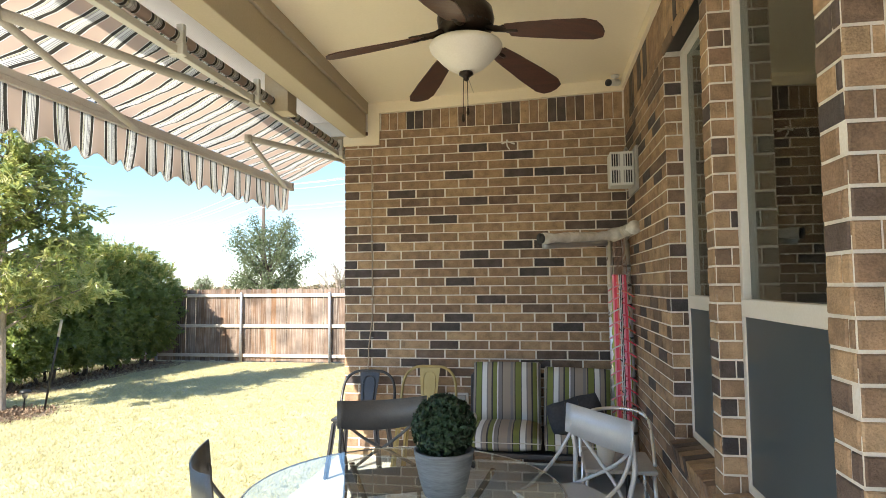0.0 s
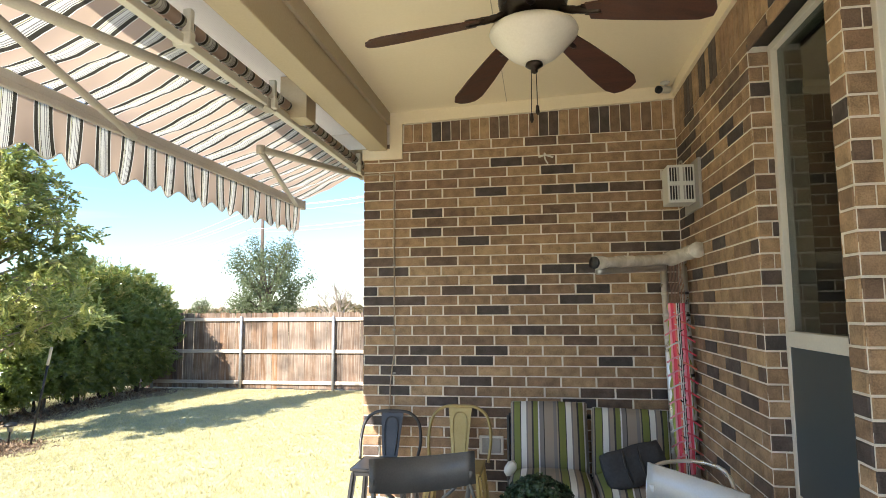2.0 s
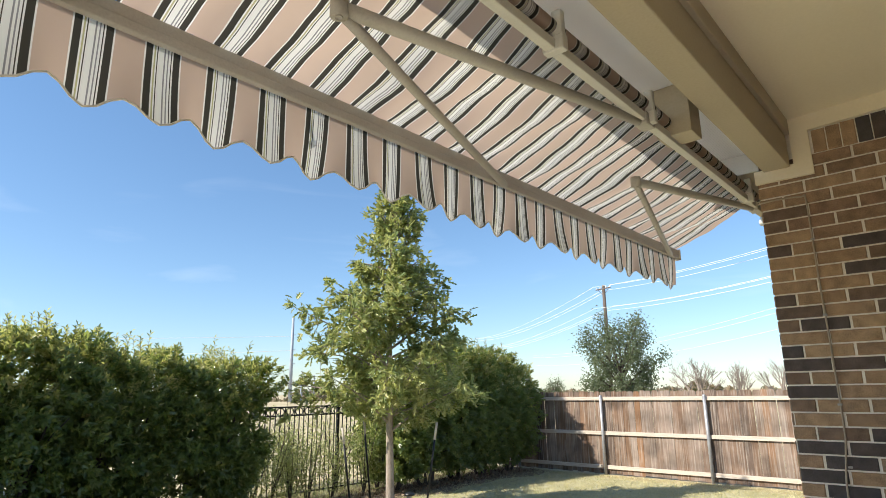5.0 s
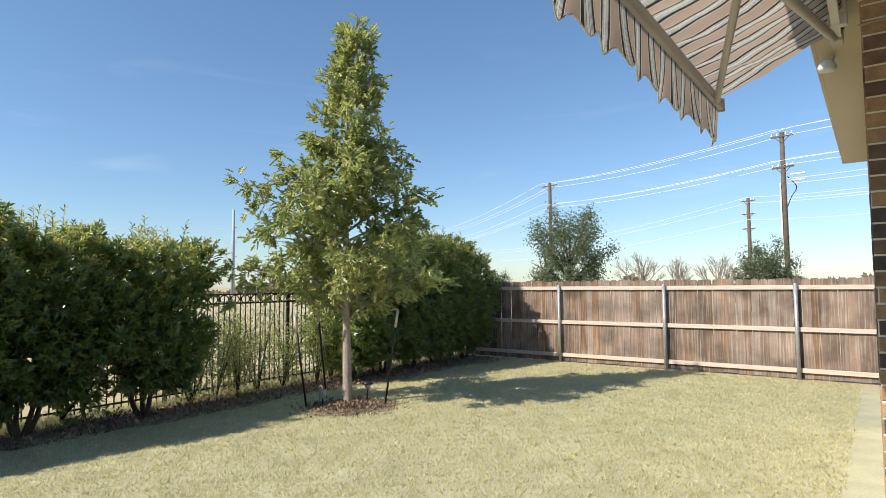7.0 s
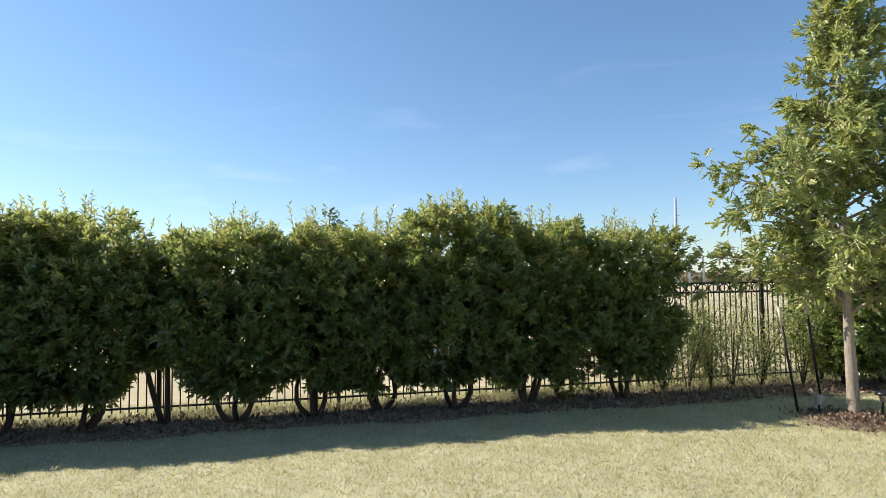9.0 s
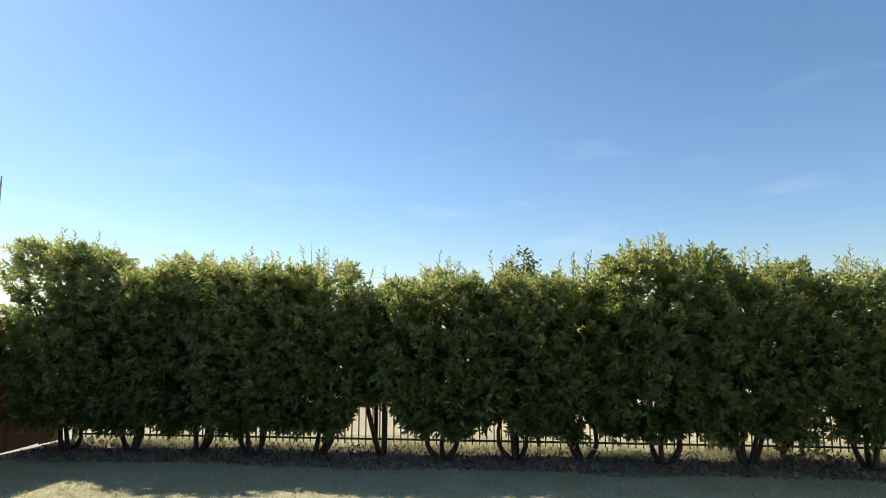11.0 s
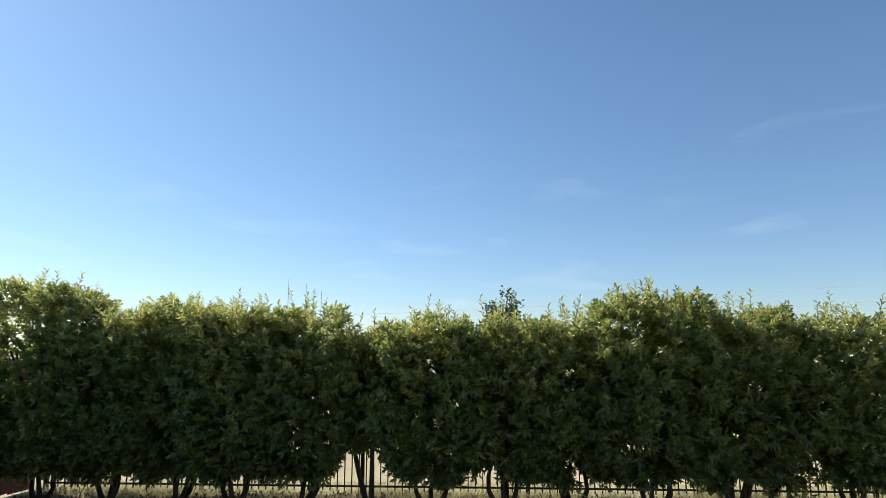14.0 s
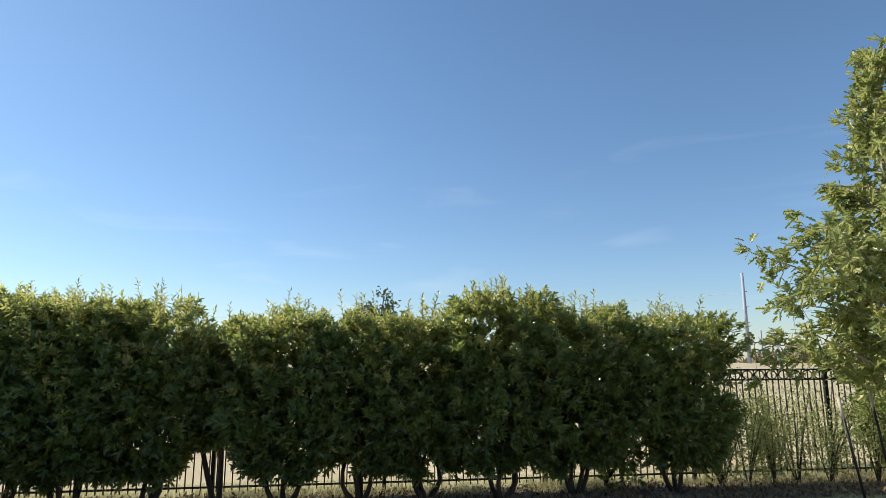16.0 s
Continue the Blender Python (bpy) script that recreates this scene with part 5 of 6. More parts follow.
def iron_fence():
    f = thing("fence_west", "black iron picket fence with rings under the top rail", "fence", kind="structure")
    y_end, y0 = 14.55, -5.6
    bar = None
    ys = np.arange(y0, y_end, 0.108)
    for i, y in enumerate(ys):
        z = lawn_z(IRON_X, y)
        if bar is None:
            bar = mesh_of("bar", box(-0.008, 0.008, -0.008, 0.008, 0.06, 1.71), M_IRON)
        b = new("bar", bar)
        b.location = (IRON_X, y, z)
        b.parent = f
    ring = None
    for y in ys[:-1]:
        y = y + 0.054
        if ring is None:
            ring = mesh_of("ring", tube([(0, 0.046 * math.cos(a * math.tau / 14), 0.046 * math.sin(a * math.tau / 14)) for a in range(14)], 0.007, 5, closed=True), M_IRON)
    for k in range(int((y_end - y0) / 0.216)):
        y = y0 + 0.108 + 0.216 * k
        o = new("ring", ring)
        o.matrix_world = pose(IRON_X - 0.004, y, lawn_z(IRON_X, y) + 1.63) @ Matrix.Diagonal((1, 1.9, 1.5, 1))
        o.parent = f
    slope = math.degrees(math.atan((lawn_z(IRON_X, y_end) - lawn_z(IRON_X, y0)) / (y_end - y0)))
    for h in (0.12, 1.55, 1.71):
        L = y_end - y0
        part("rail", box(-0.014, 0.014, 0, L, -0.014, 0.014, 0.002, pose(IRON_X, y0, lawn_z(IRON_X, y0) + h, slope, 0, 0)), M_IRON, f)
    k = 9.07 - 2.44 * 6
    while k < y_end:
        z = lawn_z(IRON_X, k)
        bm = box(-0.028, 0.028, -0.028, 0.028, -0.1, 1.74, 0.003)
        add_box(bm, -0.034, 0.034, -0.034, 0.034, 1.74, 1.765, 0.006)
        p = part("post", bm, M_IRON, f)
        p.location = (IRON_X, k, z)
        k += 2.44


iron_fence()


def side_fence():
    f = thing("fence_south", "reddish-brown stained cedar fence in deep shade", "fence", kind="structure")
    m = picket_mesh(M_REDWOOD, 0.138, 1.83)
    x, y = -10.3, -5.8
    rng = random.Random(8)
    while x < -1.3:
        p = new("picket", m)
        p.matrix_world = pose(x, y, lawn_z(x, y) + 0.03 + rng.uniform(-0.01, 0.01), 0, rng.uniform(-0.3, 0.3), 180)
        p.parent = f
        x += 0.143
    for h in (0.2, 0.95, 1.65):
        part("rail", box(-10.3, -1.3, y - 0.06, y - 0.02, lawn_z(-5, y) + h, lawn_z(-5, y) + h + 0.085, 0.004), M_REDWOOD, f)


side_fence()


# ---- plants ----
def shrub(rng, x, y, height, width, depth, twigs, label, group, bare=0.45, shoots=16, leaf=(0.115, 0.046), skirt=0.48):
    z0 = lawn_z(x, y)
    s = thing("shrub", label, "shrub", group, at=(x, y, z0))
    bm = bmesh.new()
    for i in range(rng.integers(3, 6) if width > 0.9 else 2):
        a = rng.uniform(0, math.tau)
        r = 0.06 * rng.uniform(0.4, 1)
        p0 = Vector((r * math.cos(a), r * math.sin(a), -0.03))
        p1 = Vector((3.2 * r * math.cos(a), 4.6 * r * math.sin(a), bare * 1.05))
        p2 = Vector((rng.uniform(-0.3, 0.3) * depth, rng.uniform(-0.32, 0.32) * width, height * 0.7))
        tube(spline([p0, p1, p2], 4), [0.042 - 0.0035 * j for j in range(9)], 7, bm)
        for j in range(5):
            q = p1.lerp(p2, rng.uniform(0, 0.7))
            e = q + Vector((rng.uniform(-0.4, 0.4) * depth, rng.uniform(-0.45, 0.45) * width, rng.uniform(0.15, 0.5)))
            tube([q, q.lerp(e, 0.5) + Vector((0, 0, 0.04)), e], [0.016, 0.011, 0.005], 5, bm)
    part("trunk", bm, M_BARKD, s, "dark forked stems", True)
    hh = height - bare
    ph = rng.uniform(0, 6.3, 9)

    def cloud(m, lo, hi):
        """Places in a lumpy upright cushion, between lo and hi of the way from its axis to its skin; with the way out."""
        u = rng.normal(0, 1, (m, 3))
        u /= np.linalg.norm(u, axis=1)[:, None]
        # squared-off ball
        u = np.sign(u) * np.abs(u) ** 0.8
        u /= np.maximum(np.abs(u).max(axis=1), 0.55 * np.linalg.norm(u, axis=1))[:, None]
        lump = 0.92 + 0.07 * np.sin(u[:, 1] * 4.1 * width + ph[0] + 1.7 * np.sin(u[:, 2] * 4 + ph[1])) + 0.05 * np.sin(u[:, 2] * 6.3 + u[:, 1] * 3 + ph[2]) + 0.045 * np.sin(u[:, 2] * 13 + ph[3] + u[:, 1] * 9)
        w = u * (lump * rng.uniform(lo, hi, m))[:, None]
        zc = (w[:, 2] + 1) / 2
        narrow = 1 - skirt * np.clip((0.34 - zc) / 0.34, 0, 1) ** 1.3 - 0.16 * np.clip((zc - 0.7) / 0.3, 0, 1) ** 2
        return np.stack([w[:, 0] * depth / 2 * narrow, w[:, 1] * width / 2 * narrow, bare + zc * hh], axis=1), u

    # outer leafy twigs with hollows between their clumps
    base, out = cloud(twigs, 0.78, 1.0)
    hollow = np.sin(base[:, 1] * 6.5 + ph[4]) * np.sin(base[:, 2] * 5.2 + ph[5] + base[:, 1] * 2) + 0.5 * np.sin(base[:, 2] * 12 + ph[6] + base[:, 1] * 10)
    keep = hollow > -0.65
    base, out = base[keep], out[keep]
    d = out * np.array([1, 0.8, 0.6]) + np.array([0, 0, 0.34]) + rng.normal(0, 0.42, out.shape)
    d /= np.linalg.norm(d, axis=1)[:, None]
    span = rng.uniform(0.09, 0.2, len(d))
    # higher twigs take the paler leaf: young growth plus sunlight put into the colour
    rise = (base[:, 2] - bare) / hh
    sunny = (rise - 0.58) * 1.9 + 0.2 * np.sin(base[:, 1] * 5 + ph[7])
    sunlit_fresh = rng.uniform(0, 1, len(base)) < np.clip(sunny, 0.015, 0.72)
    v, f = sprig_leaves(rng, base[~sunlit_fresh], d[~sunlit_fresh], span[~sunlit_fresh], 10, *leaf)
    base2, out2 = cloud(twigs // 4, 0.1, 0.85)
    d2 = out2 + rng.normal(0, 0.6, out2.shape) + np.array([0, 0, 0.3])
    d2 /= np.linalg.norm(d2, axis=1)[:, None]
    v2, f2 = sprig_leaves(rng, base2, d2, rng.uniform(0.1, 0.22, len(d2)), 9, leaf[0], leaf[1] * 1.15)
    raw_mesh("crown", np.concatenate([v, v2]), np.concatenate([f, f2 + len(v)]), M_HEDGE, s, "dense glossy dark-green leaves")
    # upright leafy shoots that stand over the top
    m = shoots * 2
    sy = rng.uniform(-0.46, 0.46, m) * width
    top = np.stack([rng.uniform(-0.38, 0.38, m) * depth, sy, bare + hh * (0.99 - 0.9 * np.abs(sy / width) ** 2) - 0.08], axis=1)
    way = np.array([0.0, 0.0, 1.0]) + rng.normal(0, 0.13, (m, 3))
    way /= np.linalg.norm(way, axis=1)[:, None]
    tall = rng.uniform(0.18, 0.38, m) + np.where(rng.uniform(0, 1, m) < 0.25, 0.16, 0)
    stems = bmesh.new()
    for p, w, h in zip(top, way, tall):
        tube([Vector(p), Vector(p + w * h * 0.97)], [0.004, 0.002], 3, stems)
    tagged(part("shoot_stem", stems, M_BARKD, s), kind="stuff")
    v, f = sprig_leaves(rng, base[sunlit_fresh], d[sunlit_fresh], span[sunlit_fresh], 10, leaf[0] * 0.9, leaf[1] * 0.9)
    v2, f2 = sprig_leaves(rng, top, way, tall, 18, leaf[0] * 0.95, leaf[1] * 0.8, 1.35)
    raw_mesh("sunlit_growth", np.concatenate([v, v2]), np.concatenate([f, f2 + len(v)]), M_SUNLIT_SHOOT, s, "pale yellow-green young leaves on top, sunlight put into their colour", "stuff")
    return s


# along the fence: place, height of the mass, width, height of the bare stems
HEDGE = [(5.86, 2.45, 1.42, 0.40), (4.4, 2.55, 1.75, 0.38), (3.3, 2.75, 1.5, 0.40), (2.3, 2.42, 1.36, 0.38), (1.4, 2.40, 1.34, 0.38), (0.42, 2.46, 1.38, 0.38), (-0.42, 2.25, 0.85, 0.8),
         (-1.4, 2.58, 1.36, 0.38), (-2.25, 2.58, 1.34, 0.38), (-3.15, 2.68, 1.36, 0.38), (-4.1, 2.5, 1.34, 0.36), (-5.05, 2.95, 1.4, 0.34)]
rng_h = np.random.default_rng(21)
for y, h, w, b in HEDGE:
    shrub(rng_h, -9.6 + 0.1 * math.sin(y * 2.3), y, h, w, 1.35, int(1550 * w), "tall glossy dark-green clipped hedge shrub", "hedge along the iron fence", b)
shrub(rng_h, -9.9, 5.2, 0.62, 0.5, 0.4, 60, "low sparse green shrub stub by the iron fence", "hedge along the iron fence", 0.08, 3)
for y, h, w in ((9.9, 2.1, 1.2), (10.8, 2.6, 1.5), (11.8, 2.9, 1.6), (12.8, 2.9, 1.6), (13.8, 2.6, 1.4)):
    shrub(rng_h, -9.55, y, h, w, 1.5, int(1250 * w), "tall glossy dark-green shrub in the fence corner", "hedge in the fence corner", 0.28, 12, skirt=0.4)


def lobed_leaves(rng, at, out, length, width, droop=0.3, spread=0.7):
    """Oak leaves: a blade with three pairs of lobes, folded along its rib."""
    n = len(at)
    d = out + rng.normal(0, spread, (n, 3))
    d[:, 2] -= droop
    d /= np.linalg.norm(d, axis=1)[:, None] + 1e-9
    s = np.cross(d, np.array([0, 0, 1.0]) + rng.normal(0, 0.5, (n, 3)))
    s /= np.linalg.norm(s, axis=1)[:, None] + 1e-9
    up = np.cross(s, d)
    ln = (length * rng.uniform(0.65, 1.2, n))[:, None]
    wd = (width * rng.uniform(0.75, 1.2, n))[:, None]
    rib = lambda t: at + d * ln * t - up * ln * 0.16 * t * t
    wing = lambda t, k, g: rib(t) + g * s * wd * k + up * wd * 0.14 * k
    cols = [rib(0.0), rib(1.0)]
    for g in (1, -1):
        cols += [wing(0.30, 0.42, g), wing(0.36, 0.14, g), wing(0.62, 0.56, g), wing(0.68, 0.16, g), wing(0.9, 0.34, g)]
    v = np.stack(cols, axis=1).reshape(-1, 3)
    b = np.arange(n)[:, None] * 12
    f = []
    for g in (2, 7):
        f += [b + [0, g, g + 1], b + [0, g + 1, g + 3], b + [g + 1, g + 2, g + 3], b + [0, g + 3, 1], b + [g + 3, g + 4, 1]]
    return v, np.concatenate(f, axis=0)


def oak(rng, x, y, height):
    z0 = lawn_z(x, y) + 0.02
    t = thing("tree", "young oak with grey trunk and yellow-green lobed leaves", "tree", at=(x, y, z0))
    lean = [(0.0, 0.0), (0.0, 0.0), (-0.02, 0.0), (-0.03, 0.0), (-0.02, -0.02), (0.0, 0.02), (0.05, 0.10)]
    hs = [-0.05, 0.05, 0.9, 1.9, 3.2, 4.6, height]
    rad = [0.105, 0.075, 0.06, 0.05, 0.036, 0.02, 0.007]
    pts = [(a, b, h) for (a, b), h in zip(lean, hs)]
    part("trunk", tube(spline(pts, 4), list(np.interp(np.linspace(0, 6, 25), range(7), rad)), 12), M_BARK, t, "smooth pale grey trunk", True)
    bm = bmesh.new()
    ats, outs = [], []
    # crown in tiers: wide skirt, waist, narrow ragged spire
    n_limb = 74
    for i in range(n_limb):
        f = (i + 0.5) / n_limb
        h = 1.42 + f ** 1.05 * (height - 1.5)
        reach = float(np.interp(h, [1.3, 1.7, 2.2, 2.7, 3.2, 3.6, 3.9, 4.3, 4.9, 5.4, height], [0.95, 1.55, 1.5, 1.25, 0.98, 0.72, 0.8, 0.42, 0.36, 0.36, 0.12])) * rng.choice([0.5, 0.72, 0.9, 1.05, 1.18])
        a = i * 2.4 + rng.uniform(-0.5, 0.5)
        rise = rng.uniform(0.05, 0.5) * reach + (0.22 if h > 4.2 else 0)
        cx, cy = np.interp(h, hs, [p[0] for p in lean]), np.interp(h, hs, [p[1] for p in lean])
        base = Vector((cx, cy, h - 0.14 * reach))
        tip = Vector((cx + math.cos(a) * reach, cy + math.sin(a) * reach, h + rise))
        mid = base.lerp(tip, 0.5) + Vector((0, 0, 0.06 * reach))
        path = spline([base, mid, tip], 4)
        tube(path, [0.02 * (1 - j / 9) + 0.003 for j in range(len(path))], 5, bm)
        way = (tip - base).normalized()
        for c in range(int((4 if h < 3.9 else 2) + 9 * reach)):
            k = rng.uniform(0.22, 1.0) ** 0.8
            q = base.lerp(tip, k) + Vector(rng.normal(0, 0.10, 3)) * (0.35 + reach * k)
            q.z -= abs(rng.normal(0, 0.05))
            tube([base.lerp(tip, k), q], [0.005, 0.002], 3, bm)
            m = rng.integers(9, 17)
            ats.append(np.array(q) + rng.normal(0, 0.05, (m, 3)))
            outs.append(np.repeat(np.array(way)[None] * 0.8, m, 0))
        m = 12
        ats.append(np.array(tip) + np.array(way) * rng.uniform(-0.12, 0.04, (m, 1)) + rng.normal(0, 0.025, (m, 3)))
        outs.append(np.repeat(np.array(way)[None], m, 0))
    part("branchwork", bm, M_BARK, t)
    at, out = np.concatenate(ats), np.concatenate(outs)
    v, f = lobed_leaves(rng, at, out, 0.155, 0.085, 0.35)
    raw_mesh("crown", v, f, M_OAK, t, "loose yellow-green lobed leaves")


oak(np.random.default_rng(7), -7.66, 7.98, 5.72)

# ---- round the tree ----
def mulch_bed():
    rng = np.random.default_rng(31)
    bm = bmesh.new()
    n = 28
    c = bm.verts.new((-7.5, 7.9, lawn_z(-7.5, 7.9) + 0.05))
    rim = []
    for k in range(n):
        a = k * math.tau / n
        r = 0.78 + 0.07 * math.sin(3 * a) + 0.04 * math.sin(7 * a + 1)
        x, y = -7.45 + r * 0.85 * math.cos(a), 7.82 + r * 0.85 * math.sin(a)
        rim.append(bm.verts.new((x, y, lawn_z(x, y) + 0.006)))
    for k in range(n):
        bm.faces.new((c, rim[k], rim[(k + 1) % n]))
    bed = part("mulch_bed", bm, M_MULCH)
    tagged(bed, "brown bark mulch ring round the young tree", "mulch", kind="structure")
    at = np.stack([rng.normal(-7.45, 0.32, 1800), rng.normal(7.84, 0.32, 1800), np.zeros(1800)], axis=1)
    at[:, 2] = lawn_z(at[:, 0], at[:, 1]) + 0.05 - 0.06 * np.hypot(at[:, 0] + 7.45, at[:, 1] - 7.84)
    v, f = leaf_arrays(rng, at, np.tile([0, 0, 0.3], (1800, 1)), 0.06, 0.025, 0, 1.0)
    tagged(raw_mesh("mulch_chips", v, f, M_LITTER, kind="stuff"), "loose bark chips and dry leaves", "mulch")


M_LITTER = leaf_material("leaf_litter", [(0.0, (0.07, 0.045, 0.03)), (0.5, (0.20, 0.13, 0.085)), (1.0, (0.38, 0.29, 0.20))], 0.8, 0.05, (0.2, 0.12, 0.05))
mulch_bed()


def stake(x, y, lean_x, lean_y, h, pale):
    s = thing("tree_stake", "thin dark steel tree stake with pale capped top", "stake", "stakes round the young tree", at=(x, y, lawn_z(x, y)))
    part("rod", tube([(0, 0, -0.05), (lean_x, lean_y, h)], 0.016, 8), M_IRON, s, "", True)
    part("cap", tube([(lean_x * 0.82, lean_y * 0.82, h * 0.82), (lean_x * 1.01, lean_y * 1.01, h * 1.01)], 0.02, 8), pale, s, "pale weathered sleeve", True)


M_PALE = mixed("pale_sleeve", (0.42, 0.38, 0.32), (0.55, 0.50, 0.44), 9, 0.8, 0.2)
stake(-8.01, 7.49, -0.14, -0.12, 1.35, M_PALE)
stake(-7.11, 8.2, 0.16, 0.12, 1.4, M_PALE)
stake(-8.35, 8.2, -0.10, -0.12, 1.5, M_PALE)


def path_light(x, y):
    p = thing("path_light", "small black solar path light with mushroom cap", "path light", "", at=(x, y, lawn_z(x, y)))
    part("stem", tube([(0, 0, -0.04), (0.02, 0, 0.22)], 0.011, 8), M_BLACK, p)
    part("lens", lathe([(0.0, 0.0), (0.03, 0.0), (0.045, 0.07), (0.04, 0.085), (0.0, 0.085)], 18, None, (0.022, 0, 0.2)), M_STEEL, p, "clear grey lens", True)
    part("cap", lathe([(0.0, 0.055), (0.04, 0.05), (0.075, 0.03), (0.09, 0.0), (0.08, -0.004), (0.0, 0.002)], 22, None, (0.022, 0, 0.285)), M_BLACK, p, "black domed cap", True)


path_light(-7.51, 8.24)
meter = thing("ground_box", "small grey wire guard standing by the tree", "guard", at=(-7.9, 7.7, lawn_z(-7.9, 7.7)))
part("stem", tube([(0, 0, -0.03), (0, 0, 0.12)], 0.012, 8), M_IRON, meter)
part("cage", lathe([(0.0, 0.12), (0.055, 0.12), (0.065, 0.24), (0.058, 0.24), (0.05, 0.13), (0.0, 0.13)], 14), M_STEELPOST, meter)


# litter and dry tufts in the hedge bed
def hedge_bed():
    rng = np.random.default_rng(41)
    bm = bmesh.new()
    rows = []
    for j in range(81):
        y = -5.5 + 19.9 * j / 80
        inner = -8.95 - 0.12 * math.sin(y * 1.7) - 0.07 * math.sin(y * 4.1)
        if y > 8.5:
            inner += min(0.3, (y - 8.5) * 0.2)
        rows.append([bm.verts.new((x, y, lawn_z(x, y) + h)) for x, h in ((-10.36, 0.008), (-9.7, 0.03), (inner, 0.005))])
    for a, b in zip(rows, rows[1:]):
        for k in range(2):
            bm.faces.new((a[k], a[k + 1], b[k + 1], b[k]))
    bed = part("hedge_bed", bm, M_MULCH)
    tagged(bed, "leaf-strewn brown soil bed under the hedge", "soil bed", kind="structure")
    n = 9000
    at = np.stack([rng.uniform(-10.4, -8.9, n), rng.uniform(-5.5, 14.3, n), np.zeros(n)], axis=1)
    at[:, 2] = lawn_z(at[:, 0], at[:, 1]) + 0.02
    v, f = leaf_arrays(rng, at, np.tile([0, 0, 0.25], (n, 1)), 0.075, 0.035, 0, 1.0)
    tagged(raw_mesh("leaf_litter", v, f, M_LITTER, kind="stuff"), "dry brown fallen leaves under the hedge", "leaf litter")
    n = 26000
    cy = rng.uniform(-5.5, 14, 260)
    cx = rng.choice([-10.55, -10.2, -9.95], 260) + rng.normal(0, 0.12, 260)
    k = rng.integers(0, 260, n)
    at = np.stack([cx[k] + rng.normal(0, 0.09, n), cy[k] + rng.normal(0, 0.14, n), np.zeros(n)], axis=1)
    at[:, 2] = lawn_z(at[:, 0], at[:, 1])
    a = rng.uniform(0, math.tau, n)
    s = np.stack([np.cos(a), np.sin(a), np.zeros(n)], axis=1) * 0.004
    tip = at + np.concatenate([rng.normal(0, 0.06, (n, 2)), rng.uniform(0.05, 0.17, (n, 1))], axis=1)
    v = np.stack([at - s, at + s, tip], axis=1).reshape(-1, 3)
    tagged(raw_mesh("tall_grass", v, np.arange(3 * n).reshape(-1, 3), M_GRASS, kind="stuff"), "dry tufts of tall grass along the iron fence", "grass")


hedge_bed()


def sapling(rng, x, y, h):
    s = thing("sapling", "thin open bush with yellowing leaves at the fence", "shrub", "bushes at the iron fence", at=(x, y, lawn_z(x, y)))
    ats = []
    for k in range(7):
        a, r = rng.uniform(0, math.tau), rng.uniform(0.15, 0.5)
        tip = Vector((r * math.cos(a), r * math.sin(a), h * rng.uniform(0.6, 1)))
        p = spline([(0, 0, -0.02), tip * 0.45 + Vector((0, 0, 0.08)), tip], 4)
        part("stem", tube(p, [0.012 - 0.001 * i for i in range(len(p))], 5), M_BARKD, s)
        t = rng.uniform(0.2, 1, 210)[:, None]
        ats.append(np.array(tip) * t + rng.normal(0, 0.14, (210, 3)))
    at = np.concatenate(ats)
    v, f = leaf_arrays(rng, at, np.tile([0, 0, 0.3], (len(at), 1)), 0.05, 0.026, 0, 1.0)
    raw_mesh("crown", v, f, M_OAK, s, "sparse yellow-green leaves")


rng_s = np.random.default_rng(51)
for x, y, h in ((-9.85, 6.75, 1.2), (-9.85, 7.6, 1.3), (-11.3, 8.6, 1.6), (-11.2, 9.7, 1.6), (-9.75, 9.6, 1.8), (-9.9, 7.2, 1.35), (-9.8, 7.95, 1.55), (-9.9, 8.55, 1.2), (-9.7, 9.2, 1.7), (-11.6, 8.0, 1.5), (-11.9, 9.2, 1.7), (-11.4, 7.0, 1.2)):
    sapling(rng_s, x, y, h)


# ---- beyond the fences ----
def far_tree(rng, x, y, h, spread, trunk_h, n, material, label, clump=0.5, leaf=0.16):
    t = thing("tree", label, "tree", "trees beyond the fence", at=(x, y, -0.7))
    bm = bmesh.new()
    ats = []
    tube([(0, 0, -0.2), (0.05, 0, trunk_h), (0.0, 0.1, h * 0.75)], [0.16, 0.12, 0.04], 8, bm)
    for k in range(30):
        a = k * 2.4
        f = (k + 1) / 30
        r = spread * (0.35 + 0.65 * math.sin(math.pi * (0.12 + 0.8 * f))) * rng.uniform(0.65, 1.08)
        z = trunk_h + (h - trunk_h) * f * 0.94
        tip = Vector((r * math.cos(a), r * math.sin(a), z))
        base = Vector((0, 0, trunk_h * 0.8 + (h - trunk_h) * f * 0.45))
        tube([base, base.lerp(tip, 0.5) + Vector((0, 0, 0.1)), tip], [0.05, 0.03, 0.012], 5, bm)
        for c in range(5):
            q = np.array(base.lerp(tip, rng.uniform(0.45, 1.05)))
            ats.append(q + rng.normal(0, clump * 0.5, (n, 3)))
    part("trunk", bm, M_BARKD, t)
    at = np.concatenate(ats)
    v, f = leaf_arrays(rng, at, np.tile([0, 0, 0.2], (len(at), 1)), leaf, leaf * 0.45, 0, 1.0)
    raw_mesh("crown", v, f, material, t, "uneven grey-green crown")


